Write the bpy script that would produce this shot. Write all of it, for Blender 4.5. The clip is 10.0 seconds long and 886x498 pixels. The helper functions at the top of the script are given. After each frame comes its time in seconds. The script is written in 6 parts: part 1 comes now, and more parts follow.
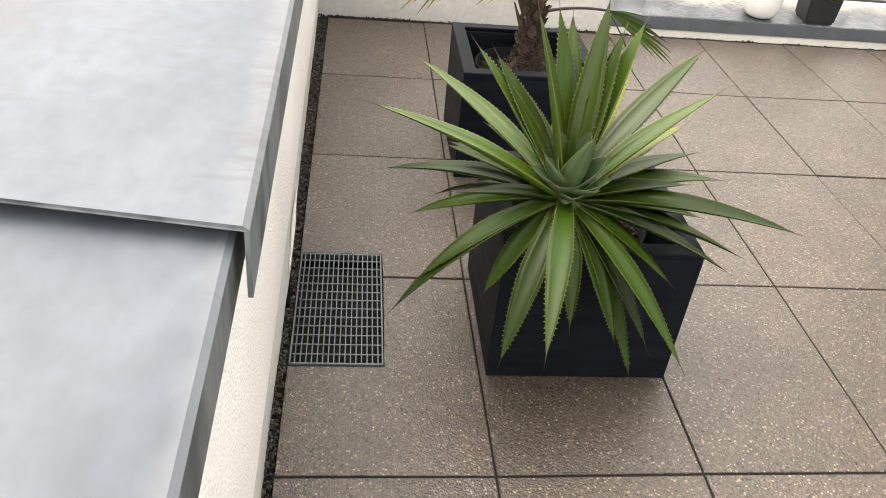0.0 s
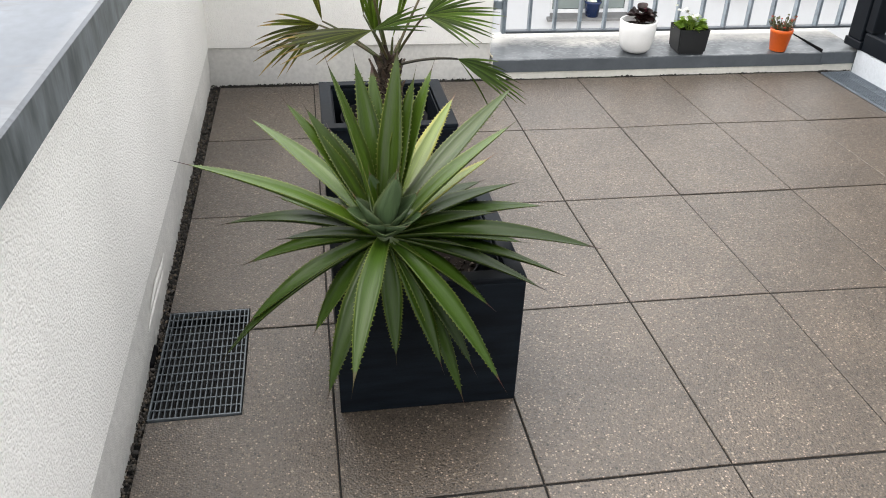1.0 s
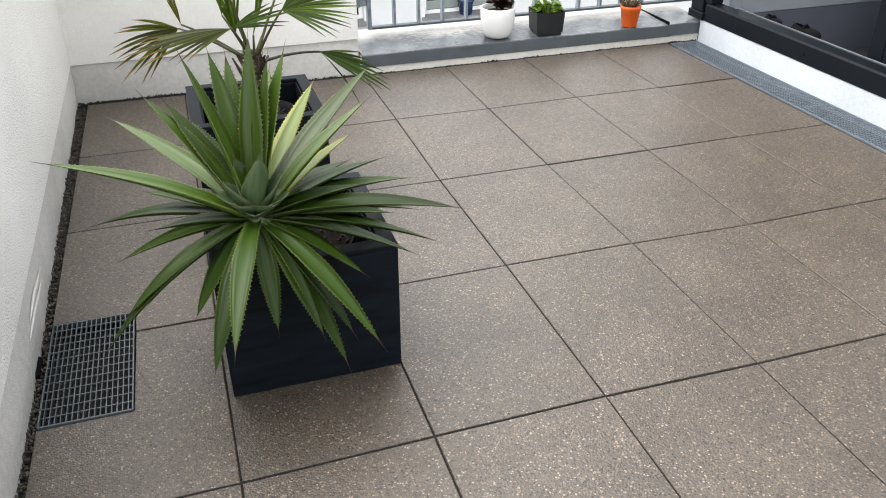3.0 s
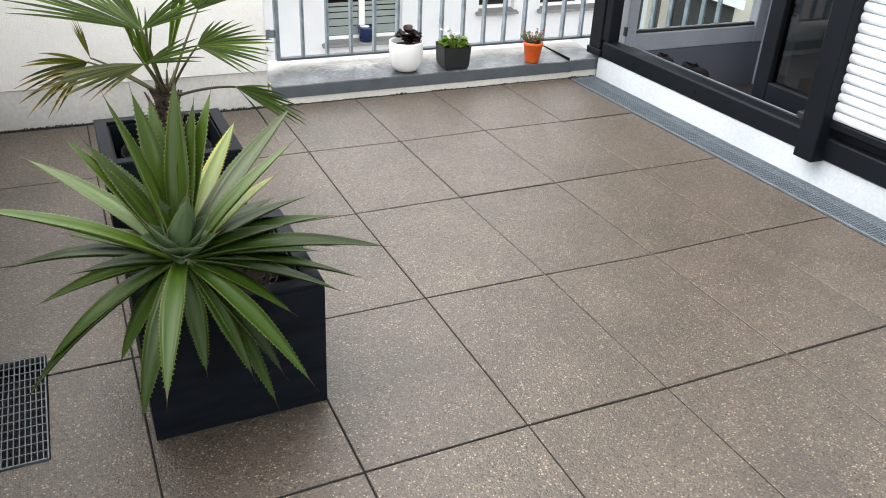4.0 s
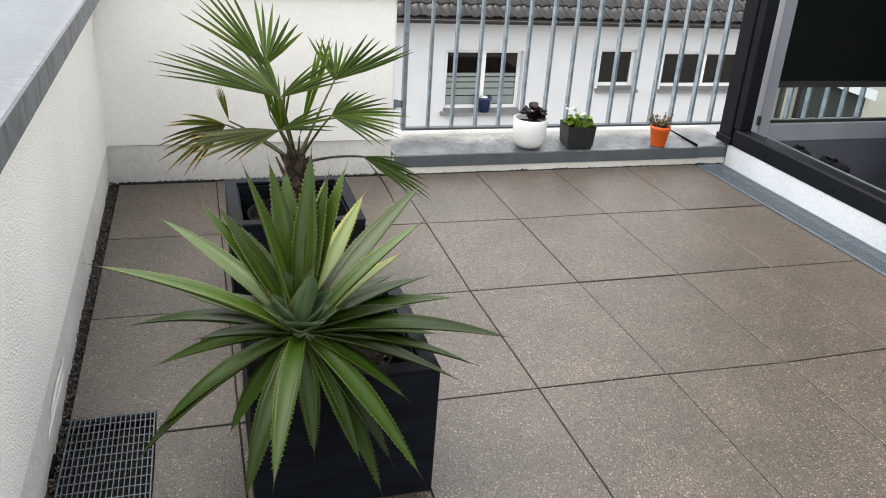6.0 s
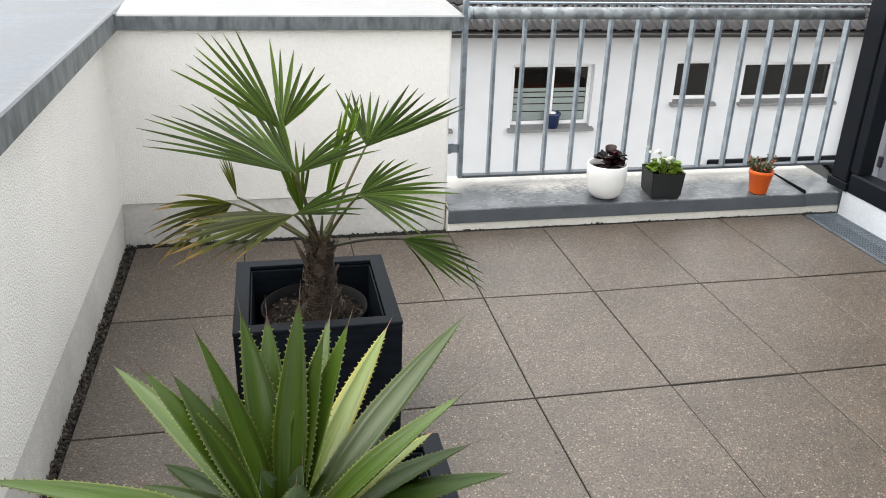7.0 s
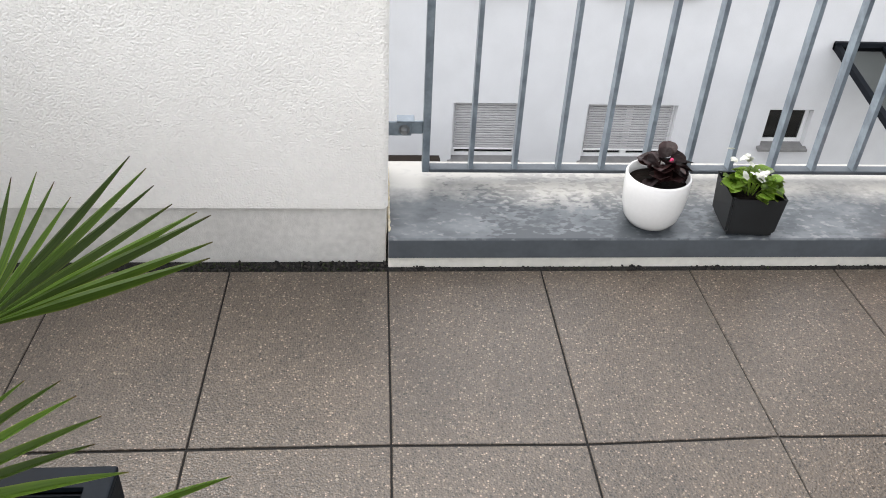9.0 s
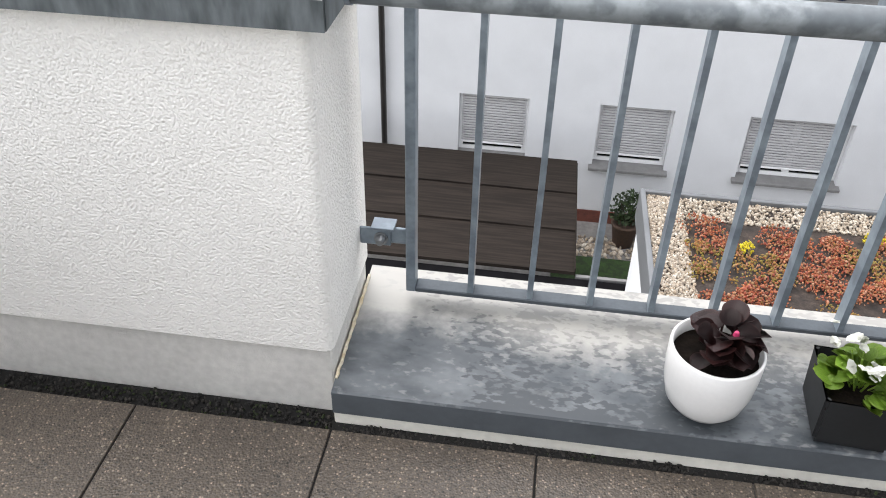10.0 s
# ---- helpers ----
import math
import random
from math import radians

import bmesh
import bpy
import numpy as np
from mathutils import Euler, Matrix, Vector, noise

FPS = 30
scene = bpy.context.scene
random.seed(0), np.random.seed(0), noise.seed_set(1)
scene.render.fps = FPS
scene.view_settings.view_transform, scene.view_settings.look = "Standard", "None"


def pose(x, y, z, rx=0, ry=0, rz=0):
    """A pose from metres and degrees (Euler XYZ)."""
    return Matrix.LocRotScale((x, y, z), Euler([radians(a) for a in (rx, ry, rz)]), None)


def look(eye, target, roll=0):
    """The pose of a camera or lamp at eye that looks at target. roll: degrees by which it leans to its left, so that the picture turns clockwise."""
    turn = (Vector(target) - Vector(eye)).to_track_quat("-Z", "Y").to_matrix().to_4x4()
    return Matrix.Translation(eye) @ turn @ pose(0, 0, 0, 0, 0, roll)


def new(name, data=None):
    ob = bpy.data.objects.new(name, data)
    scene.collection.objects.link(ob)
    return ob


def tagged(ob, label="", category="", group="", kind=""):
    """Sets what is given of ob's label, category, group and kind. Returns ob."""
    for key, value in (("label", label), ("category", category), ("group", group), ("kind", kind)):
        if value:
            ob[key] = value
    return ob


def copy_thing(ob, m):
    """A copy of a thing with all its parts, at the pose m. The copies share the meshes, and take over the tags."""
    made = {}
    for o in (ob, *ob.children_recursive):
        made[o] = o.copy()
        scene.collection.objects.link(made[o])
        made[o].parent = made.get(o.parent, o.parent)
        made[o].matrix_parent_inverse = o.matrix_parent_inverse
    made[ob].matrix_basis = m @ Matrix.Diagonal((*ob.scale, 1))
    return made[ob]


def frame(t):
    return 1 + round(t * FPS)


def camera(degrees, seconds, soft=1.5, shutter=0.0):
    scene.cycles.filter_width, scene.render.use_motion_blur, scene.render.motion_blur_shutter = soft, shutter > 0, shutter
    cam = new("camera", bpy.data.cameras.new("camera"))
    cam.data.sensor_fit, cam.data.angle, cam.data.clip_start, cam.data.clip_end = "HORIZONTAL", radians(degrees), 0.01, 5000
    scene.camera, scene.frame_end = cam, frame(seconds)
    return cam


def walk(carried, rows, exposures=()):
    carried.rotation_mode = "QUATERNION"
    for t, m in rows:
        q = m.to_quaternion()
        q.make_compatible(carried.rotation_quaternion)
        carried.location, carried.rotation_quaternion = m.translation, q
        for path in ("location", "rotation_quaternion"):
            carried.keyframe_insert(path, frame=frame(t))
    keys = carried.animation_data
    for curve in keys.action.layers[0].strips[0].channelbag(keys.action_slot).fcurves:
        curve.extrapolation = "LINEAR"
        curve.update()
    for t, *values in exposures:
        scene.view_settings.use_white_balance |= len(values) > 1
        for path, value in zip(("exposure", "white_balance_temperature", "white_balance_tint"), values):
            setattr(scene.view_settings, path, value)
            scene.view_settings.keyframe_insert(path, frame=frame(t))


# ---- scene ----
cam = camera(57.3, 10.0, soft=1.0)
PATH = [
    (0, (-0.679, -0.973, 1.195), (-0.456, 0.653, 0.053), 6.2),
    (0.5, (-0.525, -1.038, 1.21), (-0.225, 0.594, 0.094), 3.7),
    (1, (-0.41, -1.097, 1.232), (-0.115, 0.595, 0.208), 1.8),
    (1.5, (-0.372, -1.132, 1.229), (-0.129, 0.596, 0.251), 0.5),
    (2, (-0.346, -1.17, 1.226), (-0.118, 0.559, 0.247), -1.3),
    (2.5, (-0.35, -1.218, 1.213), (-0.016, 0.486, 0.22), -2.0),
    (3, (-0.367, -1.227, 1.211), (0.157, 0.418, 0.203), -0.4),
    (3.2, (-0.38, -1.227, 1.218), (0.21, 0.396, 0.209), 0.4),
    (4.3, (-0.436, -1.227, 1.265), (0.356, 0.37, 0.358), 3.0),
    (4.5, (-0.438, -1.229, 1.268), (0.351, 0.393, 0.405), 3.2),
    (5, (-0.462, -1.228, 1.275), (0.262, 0.459, 0.48), 3.7),
    (5.5, (-0.468, -1.202, 1.259), (0.174, 0.516, 0.463), 4.2),
    (5.7, (-0.472, -1.19, 1.255), (0.142, 0.533, 0.446), 4.2),
    (6.8, (-0.294, -0.719, 1.29), (0.099, 1.062, 0.469), 2.2),
    (7, (-0.269, -0.585, 1.274), (0.122, 1.203, 0.467), 1.9),
    (7.5, (-0.21, -0.278, 1.289), (0.234, 1.483, 0.452), 1.1),
    (8, (0.013, 0.042, 1.259), (0.46, 1.776, 0.367), 1.3),
    (8.5, (0.214, 0.336, 1.253), (0.556, 2.046, 0.273), 2.9),
    (9, (0.375, 0.702, 1.264), (0.538, 2.332, 0.117), 3.2),
    (9.5, (0.584, 1.039, 1.242), (0.492, 2.64, 0.046), 0.4),
    (10, (0.747, 1.369, 1.243), (0.545, 2.96, 0.047), 1.5),
]
walk(cam, [(t, look(eye, target, roll)) for t, eye, target, roll in PATH], [
    (0.0, 2.33, 7550, 13), (0.5, 2.11, 6850, 12), (1.0, 1.98, 6850, 11), (1.5, 1.80, 6750, 10), (2.0, 1.94, 6750, 10), (2.5, 2.04, 6750, 10), (3.0, 2.04, 6750, 10), (4.5, 2.00, 6800, 10), (5.0, 1.82, 6800, 10), (7.0, 1.85, 6850, 10), (7.5, 1.84, 6800, 11), (8.0, 1.89, 6750, 11), (8.5, 1.87, 6750, 11), (9.0, 1.73, 6700, 12), (9.5, 1.70, 6650, 12), (10.0, 1.66, 6650, 12)])

# ---- light ----
world = bpy.data.worlds.new("overcast_sky")
scene.world = world
world.use_nodes = True
wn = world.node_tree.nodes
sky = wn.new("ShaderNodeTexSky")
sky.sky_type = "NISHITA"
sky.sun_disc = False
sky.sun_elevation = radians(60)
sky.sun_rotation = radians(298)
sky.air_density, sky.dust_density, sky.ozone_density = 1.6, 1.0, 1.0
haze = wn.new("ShaderNodeHueSaturation")
haze.inputs["Saturation"].default_value = 0.2
world.node_tree.links.new(sky.outputs[0], haze.inputs["Color"])
world.node_tree.links.new(haze.outputs[0], wn["Background"].inputs[0])
wn["Background"].inputs[1].default_value = 0.15
sun_data = bpy.data.lights.new("sun", "SUN")
sun_data.energy = 0.8
sun_data.angle = radians(60)
sun_data.color = (1.0, 0.968, 0.925)
sun = new("sun", sun_data)
sun.matrix_world = look((-1.7, 0.9, 4.5), (0, 0, 0))


# ---- materials ----
def mat(name, color, rough=0.6, metal=0.0, spread=0.15, scale=8.0, grain=120.0, bump=0.0, bump_scale=200.0, second=None, rand=0.0, spec=0.5, uv=False, stretch=(1, 1, 1), detail=6.0, contrast=(0.35, 0.65)):
    """A surface with two scales of variation: broad stains and fine grain, and a fine relief."""
    m = bpy.data.materials.new(name)
    m.use_nodes = True
    t = m.node_tree
    n, l = t.nodes, t.links
    b = n["Principled BSDF"]
    b.inputs["Roughness"].default_value = rough
    b.inputs["Metallic"].default_value = metal
    b.inputs["Specular IOR Level"].default_value = spec
    tc = n.new("ShaderNodeTexCoord")
    oi = n.new("ShaderNodeObjectInfo")
    off = n.new("ShaderNodeVectorMath")
    off.operation = "MULTIPLY_ADD"
    comb = n.new("ShaderNodeCombineXYZ")
    for k in range(3):
        l.new(oi.outputs["Random"], comb.inputs[k])
    l.new(comb.outputs[0], off.inputs[0])
    off.inputs[1].default_value = (37, 53, 71)
    mp = n.new("ShaderNodeMapping")
    mp.inputs["Scale"].default_value = stretch
    l.new(tc.outputs["Object"], mp.inputs[0])
    l.new(mp.outputs[0], off.inputs[2])
    broad = n.new("ShaderNodeTexNoise")
    broad.inputs["Scale"].default_value = scale
    broad.inputs["Detail"].default_value = detail
    l.new(off.outputs[0], broad.inputs["Vector"])
    fine = n.new("ShaderNodeTexNoise")
    fine.inputs["Scale"].default_value = grain
    fine.inputs["Detail"].default_value = 3
    l.new(off.outputs[0], fine.inputs["Vector"])
    ramp = n.new("ShaderNodeValToRGB")
    c2 = second or tuple(c * (1 - 2 * spread) for c in color)
    ramp.color_ramp.elements[0].position, ramp.color_ramp.elements[1].position = contrast
    ramp.color_ramp.elements[0].color = (*c2, 1)
    ramp.color_ramp.elements[1].color = (*color, 1)
    l.new(broad.outputs[0], ramp.inputs[0])
    mul = n.new("ShaderNodeMixRGB")
    mul.blend_type = "MULTIPLY"
    mul.inputs[0].default_value = 1
    l.new(ramp.outputs[0], mul.inputs[1])
    gr = n.new("ShaderNodeMapRange")
    gr.inputs["From Min"].default_value, gr.inputs["From Max"].default_value = 0.3, 0.7
    gr.inputs["To Min"].default_value, gr.inputs["To Max"].default_value = 1 - spread, 1 + spread * 0.5
    l.new(fine.outputs[0], gr.inputs[0])
    l.new(gr.outputs[0], mul.inputs[2])
    last = mul.outputs[0]
    if rand:
        hs = n.new("ShaderNodeHueSaturation")
        mr = n.new("ShaderNodeMapRange")
        mr.inputs["To Min"].default_value, mr.inputs["To Max"].default_value = 1 - rand, 1 + rand
        l.new(oi.outputs["Random"], mr.inputs[0])
        l.new(mr.outputs[0], hs.inputs["Value"])
        l.new(last, hs.inputs["Color"])
        last = hs.outputs[0]
    l.new(last, b.inputs["Base Color"])
    rr = n.new("ShaderNodeMapRange")
    rr.inputs["To Min"].default_value, rr.inputs["To Max"].default_value = max(rough - 0.12, 0.02), min(rough + 0.12, 1)
    l.new(broad.outputs[0], rr.inputs[0])
    l.new(rr.outputs[0], b.inputs["Roughness"])
    if bump:
        bn = n.new("ShaderNodeTexNoise")
        bn.inputs["Scale"].default_value = bump_scale
        bn.inputs["Detail"].default_value = 4
        l.new(off.outputs[0], bn.inputs["Vector"])
        bp = n.new("ShaderNodeBump")
        bp.inputs["Strength"].default_value = bump
        bp.inputs["Distance"].default_value = 0.004
        l.new(bn.outputs[0], bp.inputs["Height"])
        l.new(bp.outputs[0], b.inputs["Normal"])
    return m


def island_mat(name, colors, rough=0.8, bump=0.0):
    """Loose pieces in one mesh: each island takes one of the colours."""
    m = bpy.data.materials.new(name)
    m.use_nodes = True
    n, l = m.node_tree.nodes, m.node_tree.links
    b = n["Principled BSDF"]
    b.inputs["Roughness"].default_value = rough
    g = n.new("ShaderNodeNewGeometry")
    r = n.new("ShaderNodeValToRGB")
    while len(r.color_ramp.elements) < len(colors):
        r.color_ramp.elements.new(0.5)
    for k, c in enumerate(colors):
        r.color_ramp.elements[k].position = k / max(len(colors) - 1, 1)
        r.color_ramp.elements[k].color = (*c, 1)
    l.new(g.outputs["Random Per Island"], r.inputs[0])
    tc = n.new("ShaderNodeTexCoord")
    ns = n.new("ShaderNodeTexNoise")
    ns.inputs["Scale"].default_value = 90
    l.new(tc.outputs["Object"], ns.inputs["Vector"])
    mx = n.new("ShaderNodeMixRGB")
    mx.blend_type = "MULTIPLY"
    mx.inputs[0].default_value = 0.6
    l.new(r.outputs[0], mx.inputs[1])
    l.new(ns.outputs[0], mx.inputs[2])
    l.new(mx.outputs[0], b.inputs["Base Color"])
    return m


def aggregate_mat():
    """Washed concrete: small stones of many colours set in a brown-grey matrix."""
    m = bpy.data.materials.new("washed_concrete")
    m.use_nodes = True
    n, l = m.node_tree.nodes, m.node_tree.links
    b = n["Principled BSDF"]
    b.inputs["Roughness"].default_value = 0.68
    tc, oi = n.new("ShaderNodeTexCoord"), n.new("ShaderNodeObjectInfo")
    comb = n.new("ShaderNodeCombineXYZ")
    for k in range(3):
        l.new(oi.outputs["Random"], comb.inputs[k])
    off = n.new("ShaderNodeVectorMath")
    off.operation = "MULTIPLY_ADD"
    off.inputs[1].default_value = (37, 53, 71)
    l.new(comb.outputs[0], off.inputs[0])
    l.new(tc.outputs["Object"], off.inputs[2])
    v = n.new("ShaderNodeTexVoronoi")
    v.inputs["Scale"].default_value = 222
    v.inputs["Randomness"].default_value = 1
    l.new(off.outputs[0], v.inputs["Vector"])
    sep = n.new("ShaderNodeSeparateColor")
    l.new(v.outputs["Color"], sep.inputs[0])
    r = n.new("ShaderNodeValToRGB")
    stones = [(0.0, (0.006, 0.0047, 0.0032)), (0.18, (0.033, 0.0257, 0.0188)), (0.45, (0.091, 0.0705, 0.0523)), (0.76, (0.143, 0.1109, 0.0822)), (0.92, (0.213, 0.1683, 0.1250)), (0.97, (0.43, 0.3267, 0.2538))]
    while len(r.color_ramp.elements) < len(stones):
        r.color_ramp.elements.new(0.5)
    for e, (p, c) in zip(r.color_ramp.elements, stones):
        e.position, e.color = p, (*c, 1)
    l.new(sep.outputs[0], r.inputs[0])
    edge = n.new("ShaderNodeMapRange")
    edge.inputs["From Min"].default_value, edge.inputs["From Max"].default_value = 0.25, 0.6
    l.new(v.outputs["Distance"], edge.inputs[0])
    mx = n.new("ShaderNodeMixRGB")
    l.new(edge.outputs[0], mx.inputs[0])
    l.new(r.outputs[0], mx.inputs[1])
    mx.inputs[2].default_value = (0.083, 0.0648, 0.0479, 1)
    v2 = n.new("ShaderNodeTexVoronoi")
    v2.inputs["Scale"].default_value = 120
    l.new(off.outputs[0], v2.inputs["Vector"])
    s2 = n.new("ShaderNodeSeparateColor")
    l.new(v2.outputs["Color"], s2.inputs[0])
    pick = n.new("ShaderNodeMath")
    pick.operation = "GREATER_THAN"
    pick.inputs[1].default_value = 0.70
    l.new(s2.outputs[0], pick.inputs[0])
    near = n.new("ShaderNodeMapRange")
    near.inputs["From Min"].default_value, near.inputs["From Max"].default_value = 0.42, 0.32
    l.new(v2.outputs["Distance"], near.inputs[0])
    both = n.new("ShaderNodeMath")
    both.operation = "MULTIPLY"
    l.new(pick.outputs[0], both.inputs[0])
    l.new(near.outputs[0], both.inputs[1])
    r2 = n.new("ShaderNodeValToRGB")
    while len(r2.color_ramp.elements) < 4:
        r2.color_ramp.elements.new(0.5)
    for e, (p, c) in zip(r2.color_ramp.elements, [(0.0, (0.012, 0.0099, 0.0075)), (0.40, (0.050, 0.0366, 0.0244)), (0.80, (0.155, 0.1208, 0.0855)), (1.0, (0.31, 0.2624, 0.2021))]):
        e.position, e.color = p, (*c, 1)
    l.new(s2.outputs[1], r2.inputs[0])
    mx2 = n.new("ShaderNodeMixRGB")
    l.new(both.outputs[0], mx2.inputs[0])
    l.new(mx.outputs[0], mx2.inputs[1])
    l.new(r2.outputs[0], mx2.inputs[2])
    mx = mx2
    broad = n.new("ShaderNodeTexNoise")
    broad.inputs["Scale"].default_value = 5
    broad.inputs["Detail"].default_value = 7
    l.new(off.outputs[0], broad.inputs["Vector"])
    st = n.new("ShaderNodeMapRange")
    st.inputs["From Min"].default_value, st.inputs["From Max"].default_value = 0.3, 0.7
    st.inputs["To Min"].default_value, st.inputs["To Max"].default_value = 0.58, 0.85
    l.new(broad.outputs[0], st.inputs[0])
    mul = n.new("ShaderNodeMixRGB")
    mul.blend_type = "MULTIPLY"
    mul.inputs[0].default_value = 1
    l.new(mx.outputs[0], mul.inputs[1])
    l.new(st.outputs[0], mul.inputs[2])
    hs = n.new("ShaderNodeHueSaturation")
    mr = n.new("ShaderNodeMapRange")
    mr.inputs["To Min"].default_value, mr.inputs["To Max"].default_value = 0.95, 1.05
    l.new(oi.outputs["Random"], mr.inputs[0])
    l.new(mr.outputs[0], hs.inputs["Value"])
    l.new(mul.outputs[0], hs.inputs["Color"])
    l.new(hs.outputs[0], b.inputs["Base Color"])
    bp = n.new("ShaderNodeBump")
    bp.inputs["Strength"].default_value = 0.55
    bp.inputs["Distance"].default_value = 0.002
    bp.invert = True
    l.new(v.outputs["Distance"], bp.inputs["Height"])
    l.new(bp.outputs[0], b.inputs["Normal"])
    rg = n.new("ShaderNodeMapRange")
    rg.inputs["To Min"].default_value, rg.inputs["To Max"].default_value = 0.32, 0.6
    b.inputs["Specular IOR Level"].default_value = 0.75
    l.new(sep.outputs[1], rg.inputs[0])
    l.new(rg.outputs[0], b.inputs["Roughness"])
    return m


def plaster_mat(name, color, strength, scale, dirt=0.12):
    """Scraped exterior plaster: a pebbly relief, faint stains."""
    m = mat(name, color, rough=0.9, spread=dirt * 0.5, scale=2.2, grain=60, spec=0.2, second=tuple(c * (1 - dirt) for c in color))
    n, l = m.node_tree.nodes, m.node_tree.links
    b = n["Principled BSDF"]
    tc = n.new("ShaderNodeTexCoord")
    wv = n.new("ShaderNodeTexNoise")
    wv.inputs["Scale"].default_value = scale * 0.5
    wv.inputs["Detail"].default_value = 2
    l.new(tc.outputs["Object"], wv.inputs["Vector"])
    wb = n.new("ShaderNodeVectorMath")
    wb.operation = "MULTIPLY_ADD"
    wb.inputs[1].default_value = (0.5 / scale,) * 3
    l.new(wv.outputs["Color"], wb.inputs[0])
    l.new(tc.outputs["Object"], wb.inputs[2])
    v = n.new("ShaderNodeTexVoronoi")
    v.feature = "F1"
    v.inputs["Scale"].default_value = scale
    ns = n.new("ShaderNodeTexNoise")
    ns.inputs["Scale"].default_value = scale * 0.9
    ns.inputs["Detail"].default_value = 2.5
    l.new(wb.outputs[0], v.inputs["Vector"])
    l.new(wb.outputs[0], ns.inputs["Vector"])
    hf = n.new("ShaderNodeMath")
    hf.operation = "MULTIPLY"
    hf.inputs[1].default_value = 0.6
    l.new(v.outputs["Distance"], hf.inputs[0])
    ad = n.new("ShaderNodeMath")
    ad.operation = "SUBTRACT"
    l.new(ns.outputs[0], ad.inputs[0])
    l.new(hf.outputs[0], ad.inputs[1])
    bp = n.new("ShaderNodeBump")
    bp.inputs["Strength"].default_value = strength
    bp.inputs["Distance"].default_value = 0.004
    l.new(ad.outputs[0], bp.inputs["Height"])
    l.new(bp.outputs[0], b.inputs["Normal"])
    return m


def leaf_mat(name, mid, edge, tip, rough=0.38, tip_from=0.9, rand=0.18, stripes=14.0, islands=0.0, channel=0.0, thin=0.0, band=0.38, spec=0.35):
    """A leaf laid out by its UV: u across, v from base to tip."""
    m = bpy.data.materials.new(name)
    m.use_nodes = True
    n, l = m.node_tree.nodes, m.node_tree.links
    b = n["Principled BSDF"]
    b.inputs["Roughness"].default_value = rough
    b.inputs["Specular IOR Level"].default_value = spec
    uv = n.new("ShaderNodeUVMap")
    sx = n.new("ShaderNodeSeparateXYZ")
    l.new(uv.outputs[0], sx.inputs[0])
    ab = n.new("ShaderNodeMath")
    ab.operation = "SUBTRACT"
    ab.inputs[1].default_value = 0.5
    l.new(sx.outputs[0], ab.inputs[0])
    ab2 = n.new("ShaderNodeMath")
    ab2.operation = "ABSOLUTE"
    l.new(ab.outputs[0], ab2.inputs[0])
    er = n.new("ShaderNodeMapRange")
    er.inputs["From Min"].default_value, er.inputs["From Max"].default_value = band, 0.495
    l.new(ab2.outputs[0], er.inputs[0])
    oi = n.new("ShaderNodeObjectInfo")
    tc = n.new("ShaderNodeTexCoord")
    ns = n.new("ShaderNodeTexNoise")
    ns.inputs["Scale"].default_value = 30
    ns.inputs["Detail"].default_value = 4
    l.new(tc.outputs["Object"], ns.inputs["Vector"])
    mp = n.new("ShaderNodeMapping")
    mp.inputs["Scale"].default_value = (stripes, 1.2, 1)
    l.new(uv.outputs[0], mp.inputs[0])
    fs = n.new("ShaderNodeTexNoise")
    fs.inputs["Scale"].default_value = 3
    l.new(mp.outputs[0], fs.inputs["Vector"])
    m1 = n.new("ShaderNodeMixRGB")
    m1.inputs[1].default_value, m1.inputs[2].default_value = (*mid, 1), (*edge, 1)
    l.new(er.outputs[0], m1.inputs[0])
    tr = n.new("ShaderNodeMapRange")
    tr.inputs["From Min"].default_value, tr.inputs["From Max"].default_value = tip_from, min(tip_from + 0.06, 1.0)
    ta = n.new("ShaderNodeMath")
    ta.operation = "MULTIPLY_ADD"
    ta.inputs[1].default_value, ta.inputs[2].default_value = 0.12, -0.06
    l.new(ns.outputs[0], ta.inputs[0])
    ta2 = n.new("ShaderNodeMath")
    l.new(ta.outputs[0], ta2.inputs[0])
    l.new(sx.outputs[1], ta2.inputs[1])
    l.new(ta2.outputs[0], tr.inputs[0])
    m2 = n.new("ShaderNodeMixRGB")
    m2.inputs[2].default_value = (*tip, 1)
    l.new(tr.outputs[0], m2.inputs[0])
    l.new(m1.outputs[0], m2.inputs[1])
    mul = n.new("ShaderNodeMixRGB")
    mul.blend_type = "MULTIPLY"
    mul.inputs[0].default_value = 1
    vr = n.new("ShaderNodeMapRange")
    vr.inputs["From Min"].default_value, vr.inputs["From Max"].default_value = 0.25, 0.75
    vr.inputs["To Min"].default_value, vr.inputs["To Max"].default_value = 0.72, 1.25
    l.new(fs.outputs[0], vr.inputs[0])
    l.new(m2.outputs[0], mul.inputs[1])
    l.new(vr.outputs[0], mul.inputs[2])
    hs = n.new("ShaderNodeHueSaturation")
    rv = n.new("ShaderNodeMapRange")
    rv.inputs["To Min"].default_value, rv.inputs["To Max"].default_value = 1 - rand, 1 + rand
    l.new(oi.outputs["Random"], rv.inputs[0])
    l.new(rv.outputs[0], hs.inputs["Value"])
    l.new(mul.outputs[0], hs.inputs["Color"])
    last = hs.outputs[0]
